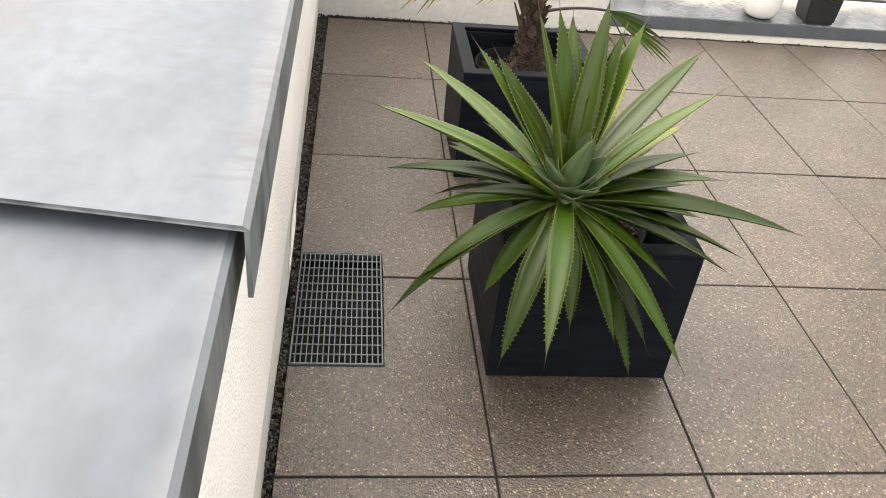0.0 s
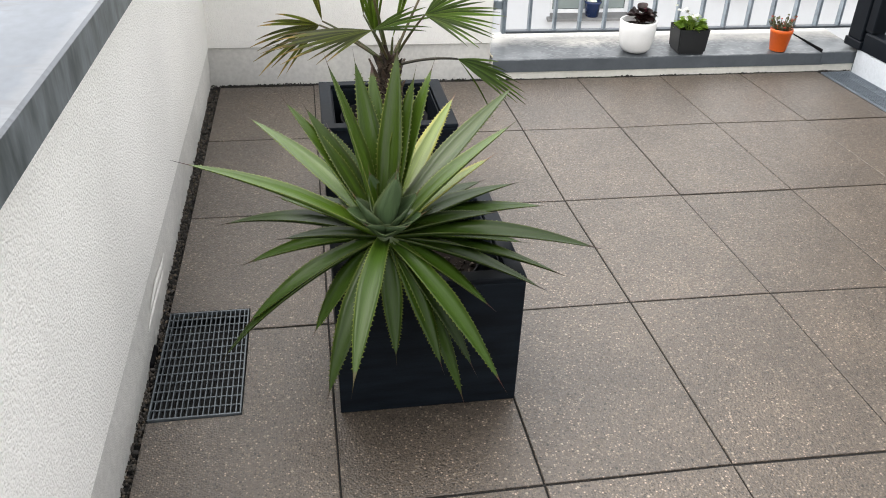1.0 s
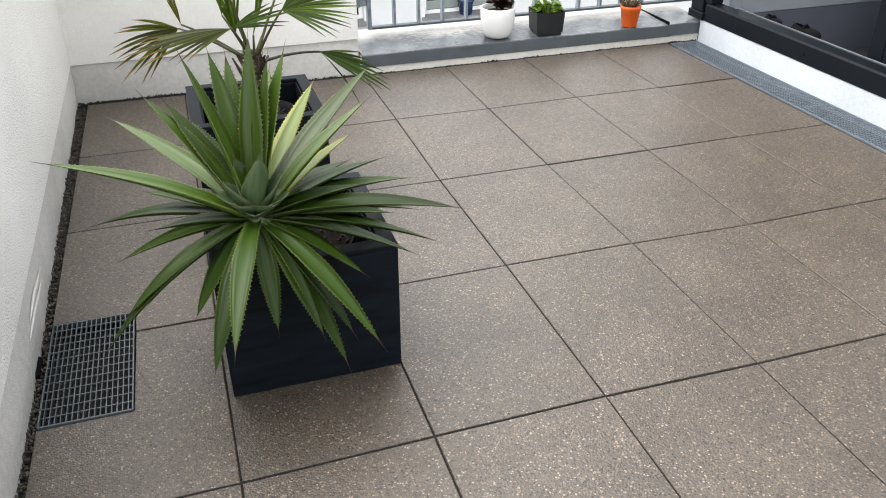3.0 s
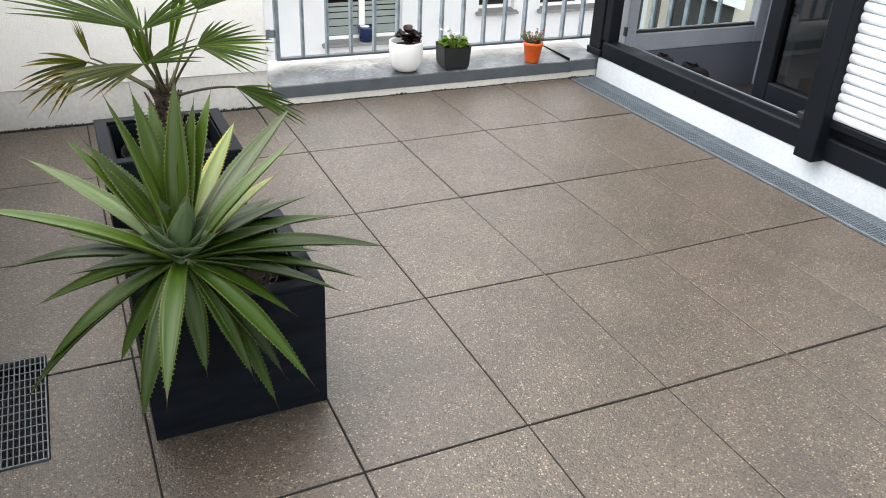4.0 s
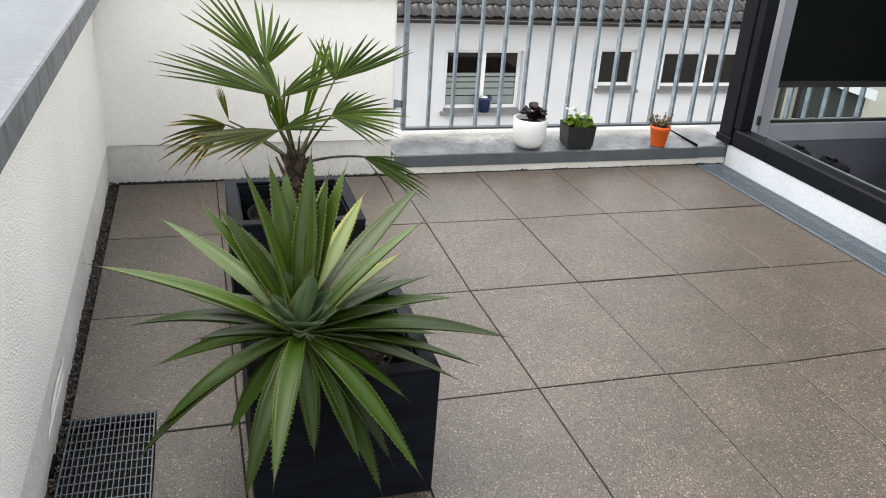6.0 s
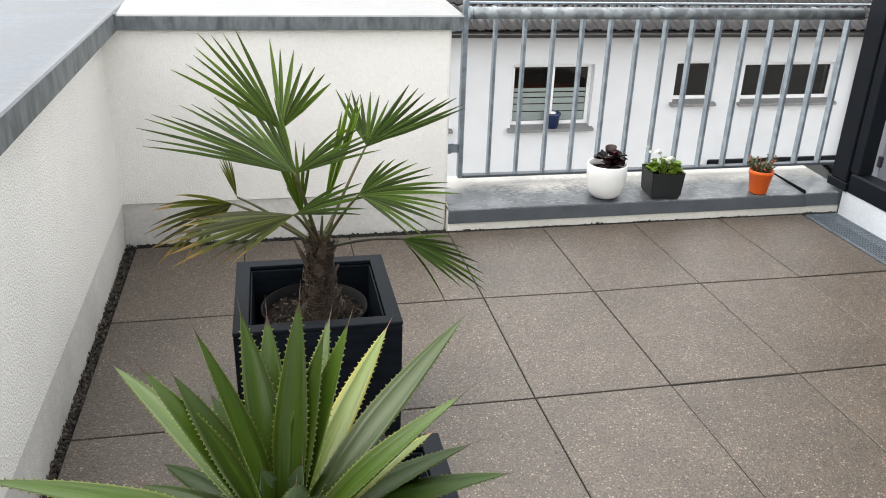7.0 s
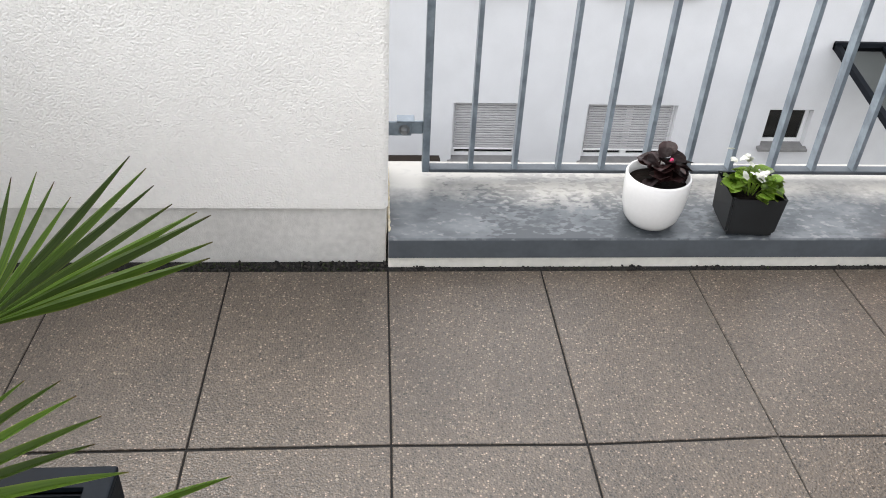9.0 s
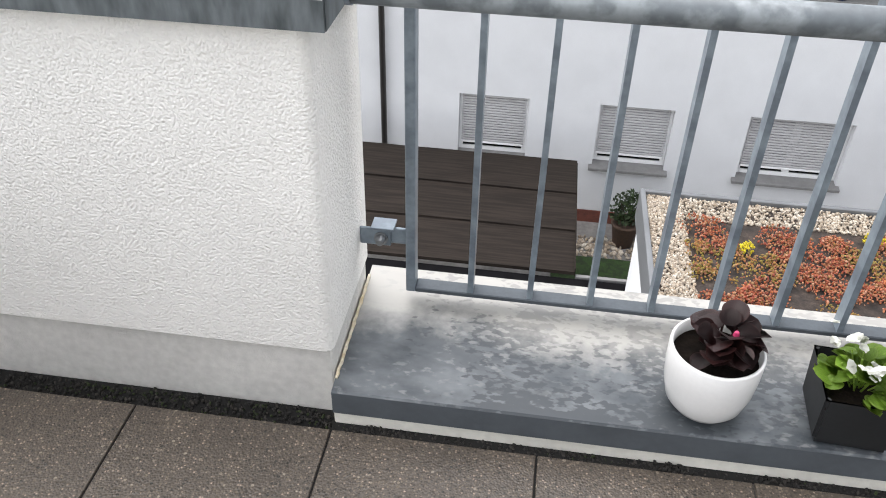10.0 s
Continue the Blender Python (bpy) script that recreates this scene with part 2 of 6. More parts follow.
    if islands:
        geo, ih, iv = n.new("ShaderNodeNewGeometry"), n.new("ShaderNodeHueSaturation"), n.new("ShaderNodeMapRange")
        iv.inputs["To Min"].default_value, iv.inputs["To Max"].default_value = 1 - islands, 1 + islands
        l.new(geo.outputs["Random Per Island"], iv.inputs[0])
        l.new(iv.outputs[0], ih.inputs["Value"])
        l.new(last, ih.inputs["Color"])
        last = ih.outputs[0]
    if channel:
        cr, cm = n.new("ShaderNodeMapRange"), n.new("ShaderNodeHueSaturation")
        cr.inputs["From Min"].default_value, cr.inputs["From Max"].default_value = 0.05, 0.30
        cr.inputs["To Min"].default_value, cr.inputs["To Max"].default_value = 1 + channel, 1 - channel * 0.3
        l.new(ab2.outputs[0], cr.inputs[0])
        l.new(cr.outputs[0], cm.inputs["Value"])
        l.new(last, cm.inputs["Color"])
        last = cm.outputs[0]
    l.new(last, b.inputs["Base Color"])
    bp = n.new("ShaderNodeBump")
    bp.inputs["Strength"].default_value = 0.15
    bp.inputs["Distance"].default_value = 0.002
    l.new(fs.outputs[0], bp.inputs["Height"])
    l.new(bp.outputs[0], b.inputs["Normal"])
    if thin:
        tl, ms, hw = n.new("ShaderNodeBsdfTranslucent"), n.new("ShaderNodeMixShader"), n.new("ShaderNodeHueSaturation")
        hw.inputs["Hue"].default_value = 0.485
        hw.inputs["Value"].default_value = 2.2
        l.new(last, hw.inputs["Color"])
        l.new(hw.outputs[0], tl.inputs[0])
        ms.inputs[0].default_value = thin
        l.new(b.outputs[0], ms.inputs[1])
        l.new(tl.outputs[0], ms.inputs[2])
        l.new(ms.outputs[0], n["Material Output"].inputs[0])
    return m


def glass_mat(name, tint=(0.9, 0.95, 0.95), rough=0.02):
    m = bpy.data.materials.new(name)
    m.use_nodes = True
    n, l = m.node_tree.nodes, m.node_tree.links
    out = n["Material Output"]
    n.remove(n["Principled BSDF"])
    lw = n.new("ShaderNodeLayerWeight")
    lw.inputs[0].default_value = 0.5
    p5 = n.new("ShaderNodeMath")
    p5.operation = "POWER"
    p5.inputs[1].default_value = 5
    l.new(lw.outputs["Facing"], p5.inputs[0])
    fr = n.new("ShaderNodeMath")
    fr.operation = "MULTIPLY_ADD"
    fr.inputs[1].default_value, fr.inputs[2].default_value = 0.95, 0.045
    l.new(p5.outputs[0], fr.inputs[0])
    tr, gl, mx = n.new("ShaderNodeBsdfTransparent"), n.new("ShaderNodeBsdfGlossy"), n.new("ShaderNodeMixShader")
    tr.inputs[0].default_value = (*tint, 1)
    gl.inputs["Roughness"].default_value = rough
    l.new(fr.outputs[0], mx.inputs[0])
    l.new(tr.outputs[0], mx.inputs[1])
    l.new(gl.outputs[0], mx.inputs[2])
    l.new(mx.outputs[0], out.inputs[0])
    return m


def sill_mat():
    """Zinc with a pale lime film along the back, a dark damp cloud, and small lying flecks beyond the smooth end."""
    m = mat("stained_zinc", (0.135, 0.147, 0.157), rough=0.42, metal=0.15, spread=0.10, scale=13, grain=70, second=(0.058, 0.068, 0.077), stretch=(0.8, 1.3, 1), contrast=(0.36, 0.64), bump=0.05, bump_scale=30)
    n, l = m.node_tree.nodes, m.node_tree.links
    b = n["Principled BSDF"]
    tc = n.new("ShaderNodeTexCoord")
    sep = n.new("ShaderNodeSeparateXYZ")
    l.new(tc.outputs["Object"], sep.inputs[0])

    def noisy(scale, detail, stretch=(1, 1, 1)):
        mp = n.new("ShaderNodeMapping")
        mp.inputs["Scale"].default_value = stretch
        l.new(tc.outputs["Object"], mp.inputs[0])
        t = n.new("ShaderNodeTexNoise")
        t.inputs["Scale"].default_value, t.inputs["Detail"].default_value = scale, detail
        l.new(mp.outputs[0], t.inputs["Vector"])
        return t.outputs[0]

    def ranged(value, a, b_, lo=0.0, hi=1.0):
        r = n.new("ShaderNodeMapRange")
        r.inputs["From Min"].default_value, r.inputs["From Max"].default_value = a, b_
        r.inputs["To Min"].default_value, r.inputs["To Max"].default_value = lo, hi
        l.new(value, r.inputs[0])
        return r.outputs[0]

    def calc(op, a, c, d=None):
        k = n.new("ShaderNodeMath")
        k.operation = op
        for slot, v in zip(k.inputs, (a, c, d)):
            if v is None:
                continue
            if isinstance(v, (int, float)):
                slot.default_value = v
            else:
                l.new(v, slot)
        return k.outputs[0]

    def mixed(fac, under, colour):
        x = n.new("ShaderNodeMixRGB")
        l.new(fac, x.inputs[0])
        l.new(under, x.inputs[1])
        x.inputs[2].default_value = (*colour, 1)
        return x.outputs[0]

    col = b.inputs["Base Color"].links[0].from_socket
    depth = calc("MULTIPLY_ADD", noisy(6, 6), 0.20, calc("MULTIPLY_ADD", noisy(45, 4), 0.09, calc("SUBTRACT", sep.outputs[1], 0.045)))
    film = ranged(depth, 2.67, 2.77, 0.0, 0.80)
    beyond = ranged(sep.outputs[0], 0.505, 0.525)
    cloud = calc("MULTIPLY", ranged(depth, 2.57, 2.66), ranged(sep.outputs[0], 1.05, 0.70))
    cloud = calc("MULTIPLY", calc("MULTIPLY", cloud, beyond), ranged(noisy(9, 5), 0.36, 0.60))
    col = mixed(cloud, col, (0.066, 0.075, 0.083))
    col = mixed(film, col, (0.47, 0.455, 0.42))
    specks = calc("ADD", noisy(1, 3, (40, 74, 1)), noisy(6.5, 3))
    specks = calc("MULTIPLY", ranged(specks, 1.00, 1.08, 0.0, 0.9), calc("MULTIPLY", beyond, ranged(film, 0.0, 0.9, 1.0, 0.25)))
    specks = calc("MULTIPLY", specks, ranged(sep.outputs[0], 1.9, 1.0, 0.35, 1.0))
    col = mixed(specks, col, (0.042, 0.049, 0.056))
    pale = calc("MULTIPLY", ranged(noisy(1, 4, (34, 60, 1)), 0.56, 0.66, 0.0, 0.5), ranged(noisy(5, 3), 0.42, 0.6))
    col = mixed(pale, col, (0.27, 0.275, 0.275))
    l.new(col, b.inputs["Base Color"])
    return m


def worn_zinc_mat():
    """Coping zinc: faint dark lying marks, a pale rubbed strip along the folded edge."""
    m = mat("rubbed_zinc", (0.112, 0.129, 0.152), rough=0.55, metal=0.1, spread=0.12, scale=4.5, grain=40, spec=0.35, detail=9, second=(0.070, 0.083, 0.102), stretch=(1.4, 0.8, 1), bump=0.04, bump_scale=30)
    n, l = m.node_tree.nodes, m.node_tree.links
    b = n["Principled BSDF"]
    old = b.inputs["Base Color"].links[0].from_socket
    tc = n.new("ShaderNodeTexCoord")
    sep = n.new("ShaderNodeSeparateXYZ")
    l.new(tc.outputs["Object"], sep.inputs[0])
    skew = n.new("ShaderNodeMath")
    skew.operation = "MULTIPLY_ADD"
    skew.inputs[1].default_value = 0.0105
    l.new(sep.outputs[1], skew.inputs[0])
    l.new(sep.outputs[0], skew.inputs[2])
    ns = n.new("ShaderNodeTexNoise")
    ns.inputs["Scale"].default_value = 14
    ns.inputs["Detail"].default_value = 6
    l.new(tc.outputs["Object"], ns.inputs["Vector"])
    ad = n.new("ShaderNodeMath")
    ad.operation = "MULTIPLY_ADD"
    ad.inputs[1].default_value = 0.06
    l.new(ns.outputs[0], ad.inputs[0])
    l.new(skew.outputs[0], ad.inputs[2])
    strip = n.new("ShaderNodeMapRange")
    strip.inputs["From Min"].default_value, strip.inputs["From Max"].default_value = -0.757, -0.742
    strip.inputs["To Max"].default_value = 0.18
    l.new(ad.outputs[0], strip.inputs[0])
    m1 = n.new("ShaderNodeMixRGB")
    m1.inputs[2].default_value = (0.225, 0.222, 0.214, 1)
    l.new(strip.outputs[0], m1.inputs[0])
    l.new(old, m1.inputs[1])
    mp = n.new("ShaderNodeMapping")
    mp.inputs["Scale"].default_value = (16, 60, 1)
    l.new(tc.outputs["Object"], mp.inputs[0])
    fl = n.new("ShaderNodeTexNoise")
    fl.inputs["Scale"].default_value = 1
    fl.inputs["Detail"].default_value = 3
    l.new(mp.outputs[0], fl.inputs["Vector"])
    dn = n.new("ShaderNodeTexNoise")
    dn.inputs["Scale"].default_value = 3
    l.new(tc.outputs["Object"], dn.inputs["Vector"])
    sm = n.new("ShaderNodeMath")
    l.new(fl.outputs[0], sm.inputs[0])
    l.new(dn.outputs[0], sm.inputs[1])
    th = n.new("ShaderNodeMapRange")
    th.inputs["From Min"].default_value, th.inputs["From Max"].default_value = 1.04, 1.20
    th.inputs["To Max"].default_value = 0.75
    l.new(sm.outputs[0], th.inputs[0])
    m2 = n.new("ShaderNodeMixRGB")
    m2.inputs[2].default_value = (0.085, 0.09, 0.10, 1)
    l.new(th.outputs[0], m2.inputs[0])
    l.new(m1.outputs[0], m2.inputs[1])
    l.new(m2.outputs[0], b.inputs["Base Color"])
    return m


TILE = aggregate_mat()
PLASTER = plaster_mat("wall_plaster", (0.90, 0.884, 0.846), 0.76, 190, 0.06)
BEAD = mat("yellowed_bead", (0.60, 0.55, 0.44), rough=0.9, spread=0.15, scale=30, second=(0.50, 0.40, 0.24), bump=0.4, bump_scale=120)
WALL_STRIP = plaster_mat("upstand_plaster", (0.80, 0.775, 0.70), 0.25, 215, 0.15)
PLINTH = plaster_mat("plinth_plaster", (0.70, 0.685, 0.65), 0.4, 300, 0.2)
HOUSE_WHITE = plaster_mat("house_render", (0.60, 0.614, 0.635), 0.2, 60, 0.05)
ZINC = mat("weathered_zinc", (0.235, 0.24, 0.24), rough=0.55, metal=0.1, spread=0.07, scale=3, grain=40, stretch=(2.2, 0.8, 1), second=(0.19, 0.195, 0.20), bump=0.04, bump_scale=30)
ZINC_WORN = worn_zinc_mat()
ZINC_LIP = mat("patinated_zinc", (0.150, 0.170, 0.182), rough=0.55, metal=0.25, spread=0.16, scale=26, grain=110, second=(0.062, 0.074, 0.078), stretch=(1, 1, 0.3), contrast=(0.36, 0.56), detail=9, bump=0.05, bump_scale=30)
ZINC_SILL = sill_mat()
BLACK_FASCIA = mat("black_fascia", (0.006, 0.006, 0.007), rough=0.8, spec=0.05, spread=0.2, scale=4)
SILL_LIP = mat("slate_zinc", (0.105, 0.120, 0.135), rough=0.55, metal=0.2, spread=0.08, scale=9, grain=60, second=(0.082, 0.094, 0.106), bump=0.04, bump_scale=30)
# the galvanised steel darkened in colour for the bottom rail's shaded front
GALV_DARK = mat("shaded_steel", (0.085, 0.10, 0.115), rough=0.6, metal=0.3, spread=0.1, scale=14)
GALV = mat("galvanised_steel", (0.255, 0.305, 0.345), rough=0.42, metal=0.45, spread=0.1, scale=22, grain=90, second=(0.18, 0.215, 0.25), contrast=(0.4, 0.6))
GALV_TUBE = mat("galvanised_tube", (0.22, 0.245, 0.26), rough=0.55, metal=0.3, spread=0.12, scale=20, grain=90, second=(0.12, 0.137, 0.15), contrast=(0.45, 0.56))
GRATE_PALE = mat("bluish_grating", (0.17, 0.205, 0.24), rough=0.4, metal=0.3, spread=0.12, scale=12, grain=80)
GRATE = mat("galvanised_grating", (0.135, 0.155, 0.17), rough=0.4, metal=0.5, spread=0.12, scale=12, grain=80)
# near-black colour stands in for the shade below the gratings
BLACK_PIT = mat("shaded_pit", (0.008, 0.010, 0.011), rough=0.7, spread=0.2, scale=12)
ANTHRACITE = mat("anthracite_planter", (0.0078, 0.0118, 0.0168), rough=0.55, spec=0.10, spread=0.18, scale=6, grain=160, second=(0.0040, 0.0056, 0.0082), bump=0.12, bump_scale=60, stretch=(1, 1, 7))
FRAME_DARK = mat("anthracite_frame", (0.0065, 0.0085, 0.012), rough=0.45, spread=0.1, scale=5, spec=0.09)
FRAME_GREY = mat("grey_frame", (0.28, 0.30, 0.345), rough=0.45, spread=0.05, scale=5)
WHITE_PVC = mat("white_frame", (0.78, 0.79, 0.80), rough=0.4, spread=0.04, scale=5)
SHUTTER = mat("white_shutter", (0.61, 0.65, 0.70), rough=0.45, spread=0.03, scale=4)
SHUTTER_GREY = mat("grey_shutter", (0.44, 0.44, 0.45), rough=0.5, spread=0.06, scale=4)
WHITE_BASE = plaster_mat("white_base", (0.53, 0.565, 0.605), 0.3, 120, 0.16)
BLIND = mat("dark_blind", (0.005, 0.0085, 0.0078), rough=0.8, spec=0.08, spread=0.08, scale=3, bump=0.1, bump_scale=300)
INSIDE = mat("inside_grey", (0.105, 0.112, 0.14), rough=0.8, spec=0.15, spread=0.05, scale=2)
INSIDE_LIGHT = mat("inside_light", (0.28, 0.31, 0.37), rough=0.8, spread=0.05, scale=2)
INSIDE_FLOOR = mat("inside_floor", (0.055, 0.048, 0.045), rough=0.5, spread=0.15, scale=3, stretch=(1, 8, 1))
SUBSTRATE = mat("dark_bedding", (0.006, 0.0055, 0.005), rough=0.95, spread=0.3, scale=40, grain=200)
SAND = mat("joint_sand", (0.055, 0.049, 0.043), rough=0.9, spread=0.3, scale=60, grain=250, second=(0.008, 0.007, 0.006), contrast=(0.36, 0.62))
SOIL = mat("potting_soil", (0.014, 0.010, 0.0075), rough=0.95, spec=0.1, spread=0.4, scale=40, grain=180, second=(0.006, 0.0045, 0.0036), bump=1.0, bump_scale=80)
GRAVEL = island_mat("joint_gravel", [(0.03, 0.027, 0.024), (0.10, 0.08, 0.062), (0.05, 0.047, 0.042), (0.20, 0.155, 0.11), (0.035, 0.032, 0.03), (0.12, 0.105, 0.09), (0.02, 0.018, 0.016)])
DIRT = island_mat("gap_dirt", [(0.006, 0.0055, 0.005), (0.014, 0.012, 0.010), (0.008, 0.0075, 0.007), (0.022, 0.018, 0.014), (0.009, 0.008, 0.007), (0.05, 0.044, 0.037), (0.007, 0.006, 0.005)])
MOSS = island_mat("gap_moss", [(0.012, 0.02, 0.006), (0.03, 0.045, 0.01), (0.02, 0.03, 0.008)], 0.9)
CRUMBS = island_mat("bark_crumbs", [(0.02, 0.014, 0.010), (0.04, 0.028, 0.019), (0.012, 0.009, 0.007), (0.09, 0.066, 0.046), (0.025, 0.018, 0.013)])
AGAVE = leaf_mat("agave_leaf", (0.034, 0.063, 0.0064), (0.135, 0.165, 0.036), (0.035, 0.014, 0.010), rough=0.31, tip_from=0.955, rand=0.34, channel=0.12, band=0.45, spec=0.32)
# older leaves' darker green, deepened further for the shade low in the rosette
AGAVE_DEEP = leaf_mat("agave_old_shaded_leaf", (0.0165, 0.0345, 0.0030), (0.075, 0.10, 0.018), (0.035, 0.014, 0.010), rough=0.38, tip_from=0.955, rand=0.38, channel=0.10, band=0.452, spec=0.20)
AGAVE_BLUE = leaf_mat("agave_heart", (0.055, 0.088, 0.040), (0.10, 0.135, 0.055), (0.07, 0.035, 0.02), tip_from=0.955, channel=0.2, band=0.44)
AGAVE_YELLOW = leaf_mat("agave_yellowing", (0.070, 0.100, 0.016), (0.24, 0.235, 0.05), (0.12, 0.05, 0.03), tip_from=0.94, channel=0.2, band=0.30)
PALM = leaf_mat("palm_leaf", (0.060, 0.112, 0.013), (0.135, 0.19, 0.03), (0.10, 0.062, 0.025), tip_from=0.945, stripes=3, islands=0.5, thin=0.3)
PALM_YELLOW = leaf_mat("palm_yellowing", (0.085, 0.108, 0.016), (0.20, 0.185, 0.03), (0.25, 0.19, 0.05), tip_from=0.76, stripes=3, islands=0.6, thin=0.35)
PALM_BRIGHT = leaf_mat("palm_young", (0.082, 0.148, 0.018), (0.14, 0.20, 0.03), (0.26, 0.23, 0.08), tip_from=0.96, stripes=3, islands=0.4, thin=0.4)
STEM = mat("palm_stem", (0.055, 0.080, 0.020), rough=0.5, spread=0.25, scale=25, second=(0.10, 0.075, 0.035))
STEM_DARK = mat("dark_stem", (0.05, 0.045, 0.03), rough=0.6, spread=0.3, scale=25)
TRUNK = mat("palm_trunk", (0.056, 0.034, 0.022), rough=0.95, spread=0.4, scale=38, grain=160, second=(0.012, 0.008, 0.006), bump=1.0, bump_scale=120, stretch=(1, 1, 0.35))
FIBRE = island_mat("palm_fibre", [(0.07, 0.048, 0.03), (0.13, 0.095, 0.065), (0.03, 0.02, 0.014), (0.19, 0.145, 0.10)])
STUB = mat("cut_leaf_base", (0.12, 0.082, 0.055), rough=0.9, spread=0.4, scale=50, grain=200, second=(0.04, 0.026, 0.017))
POT_BLACK = mat("nursery_pot", (0.008, 0.008, 0.009), rough=0.7, spec=0.12, spread=0.15, scale=10)
POT_WHITE = mat("white_ceramic", (0.80, 0.80, 0.79), rough=0.22, spread=0.02, scale=5)
POT_ORANGE = mat("orange_plastic", (0.72, 0.115, 0.012), rough=0.4, spread=0.06, scale=10)
POT_BLUE = mat("blue_glaze", (0.012, 0.03, 0.10), rough=0.25, spread=0.1, scale=10)
POT_GREY = mat("dark_grey_pot", (0.017, 0.0185, 0.020), rough=0.55, spread=0.1, scale=10, spec=0.3)
POT_CLAY = mat("clay", (0.10, 0.06, 0.042), rough=0.8, spread=0.2, scale=20)
BEGONIA_DARK = leaf_mat("dark_begonia", (0.022, 0.008, 0.008), (0.040, 0.013, 0.012), (0.03, 0.010, 0.010), rough=0.42)
BEGONIA_GREEN = leaf_mat("green_begonia", (0.15, 0.25, 0.035), (0.20, 0.30, 0.05), (0.20, 0.28, 0.05), rough=0.4, thin=0.3)
PETAL = mat("white_petal", (0.82, 0.83, 0.76), rough=0.6, spread=0.05, scale=30)
PETAL_PINK = mat("pink_petal", (0.55, 0.04, 0.14), rough=0.6, spread=0.05, scale=30)
SUCCULENT = leaf_mat("grey_succulent", (0.15, 0.16, 0.085), (0.22, 0.215, 0.12), (0.30, 0.10, 0.05), rough=0.6, tip_from=0.9)
RED_BUD = mat("red_bud", (0.40, 0.05, 0.03), rough=0.5, spread=0.1, scale=30)
STEEL = mat("bright_bolt", (0.30, 0.31, 0.32), rough=0.4, metal=0.8, spread=0.05)
RUBBER = mat("black_rubber", (0.012, 0.012, 0.014), rough=0.6, spread=0.1, scale=20)
SHOE_BLACK = mat("black_canvas", (0.006, 0.006, 0.007), rough=0.9, spec=0.1, spread=0.2, scale=30)
SOLE = mat("white_sole", (0.22, 0.22, 0.22), rough=0.6, spread=0.05, scale=20)
GLASS = glass_mat("window_glass")
GLASS_DARK = glass_mat("shaded_glass", (0.35, 0.37, 0.36))
GLASS_DOOR = glass_mat("door_glass", (0.30, 0.32, 0.32))
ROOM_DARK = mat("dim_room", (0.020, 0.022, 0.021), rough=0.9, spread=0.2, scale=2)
FILM = mat("frosted_strip", (0.22, 0.26, 0.25), rough=0.6, spread=0.05, scale=6)
ROOF_TILE = mat("glazed_pantile", (0.036, 0.033, 0.034), rough=0.34, spread=0.25, scale=7, rand=0.25)
GUTTER = mat("dark_gutter", (0.03, 0.028, 0.027), rough=0.45, spread=0.15, scale=6)
SILL_STONE = mat("grey_stone_sill", (0.19, 0.19, 0.19), rough=0.6, spread=0.1, scale=10)
AWNING = mat("brown_awning", (0.026, 0.0205, 0.017), rough=0.9, spec=0.15, spread=0.15, scale=2.5, grain=30, second=(0.0145, 0.0115, 0.0095), stretch=(0.5, 9, 1), contrast=(0.4, 0.62))
PAVING = mat("court_paving", (0.26, 0.25, 0.24), rough=0.85, spread=0.2, scale=1.5, grain=14)
TURF = mat("green_turf", (0.022, 0.052, 0.009), rough=0.9, spread=0.3, scale=12, grain=80, bump=0.8, bump_scale=60)
PEBBLE = island_mat("roof_pebble", [(0.52, 0.45, 0.35), (0.34, 0.27, 0.20), (0.66, 0.60, 0.50), (0.22, 0.18, 0.14), (0.50, 0.40, 0.29), (0.78, 0.73, 0.64)], 0.7)
SEDUM_RED = island_mat("red_sedum", [(0.34, 0.06, 0.035), (0.46, 0.14, 0.045), (0.26, 0.045, 0.035), (0.50, 0.22, 0.10), (0.40, 0.09, 0.05), (0.55, 0.30, 0.19), (0.30, 0.16, 0.04)])
SEDUM_GOLD = island_mat("gold_sedum", [(0.34, 0.26, 0.05), (0.26, 0.20, 0.04), (0.45, 0.20, 0.06), (0.18, 0.17, 0.04), (0.50, 0.25, 0.14), (0.36, 0.10, 0.05)])
SEDUM_BLOOM = island_mat("sedum_bloom", [(0.80, 0.66, 0.02), (0.62, 0.52, 0.03)])
SUBSOIL = mat("roof_substrate", (0.055, 0.040, 0.032), rough=0.95, spread=0.4, scale=8, grain=60, bump=0.8, bump_scale=30)
ROOF_EDGE = mat("roof_edge_metal", (0.17, 0.18, 0.19), rough=0.5, metal=0.3, spread=0.08, scale=3)
BRICK_RED = mat("red_base", (0.16, 0.05, 0.035), rough=0.85, spread=0.2, scale=8)
SHRUB = island_mat("shrub_leaf", [(0.018, 0.042, 0.008), (0.03, 0.062, 0.013), (0.012, 0.028, 0.008), (0.045, 0.08, 0.02)], 0.6)
FAR_WALL = mat("far_cream_wall", (0.52, 0.47, 0.40), rough=0.9, spread=0.06, scale=1)
YELLOW = mat("yellow_plastic", (0.75, 0.55, 0.02), rough=0.5, spread=0.05)


# ---- building helpers ----
def thing(name, at=(0, 0, 0), label="", category="", group="", kind="", turn=0.0):
    ob = new(name)
    ob.matrix_world = pose(*at, 0, 0, turn)
    return tagged(ob, label, category, group, kind)


def mesh_of(name, bm, material, smooth=False):
    me = bpy.data.meshes.new(name)
    bm.to_mesh(me)
    bm.free()
    me.materials.append(material)
    if smooth:
        me.polygons.foreach_set("use_smooth", [True] * len(me.polygons))
    return me


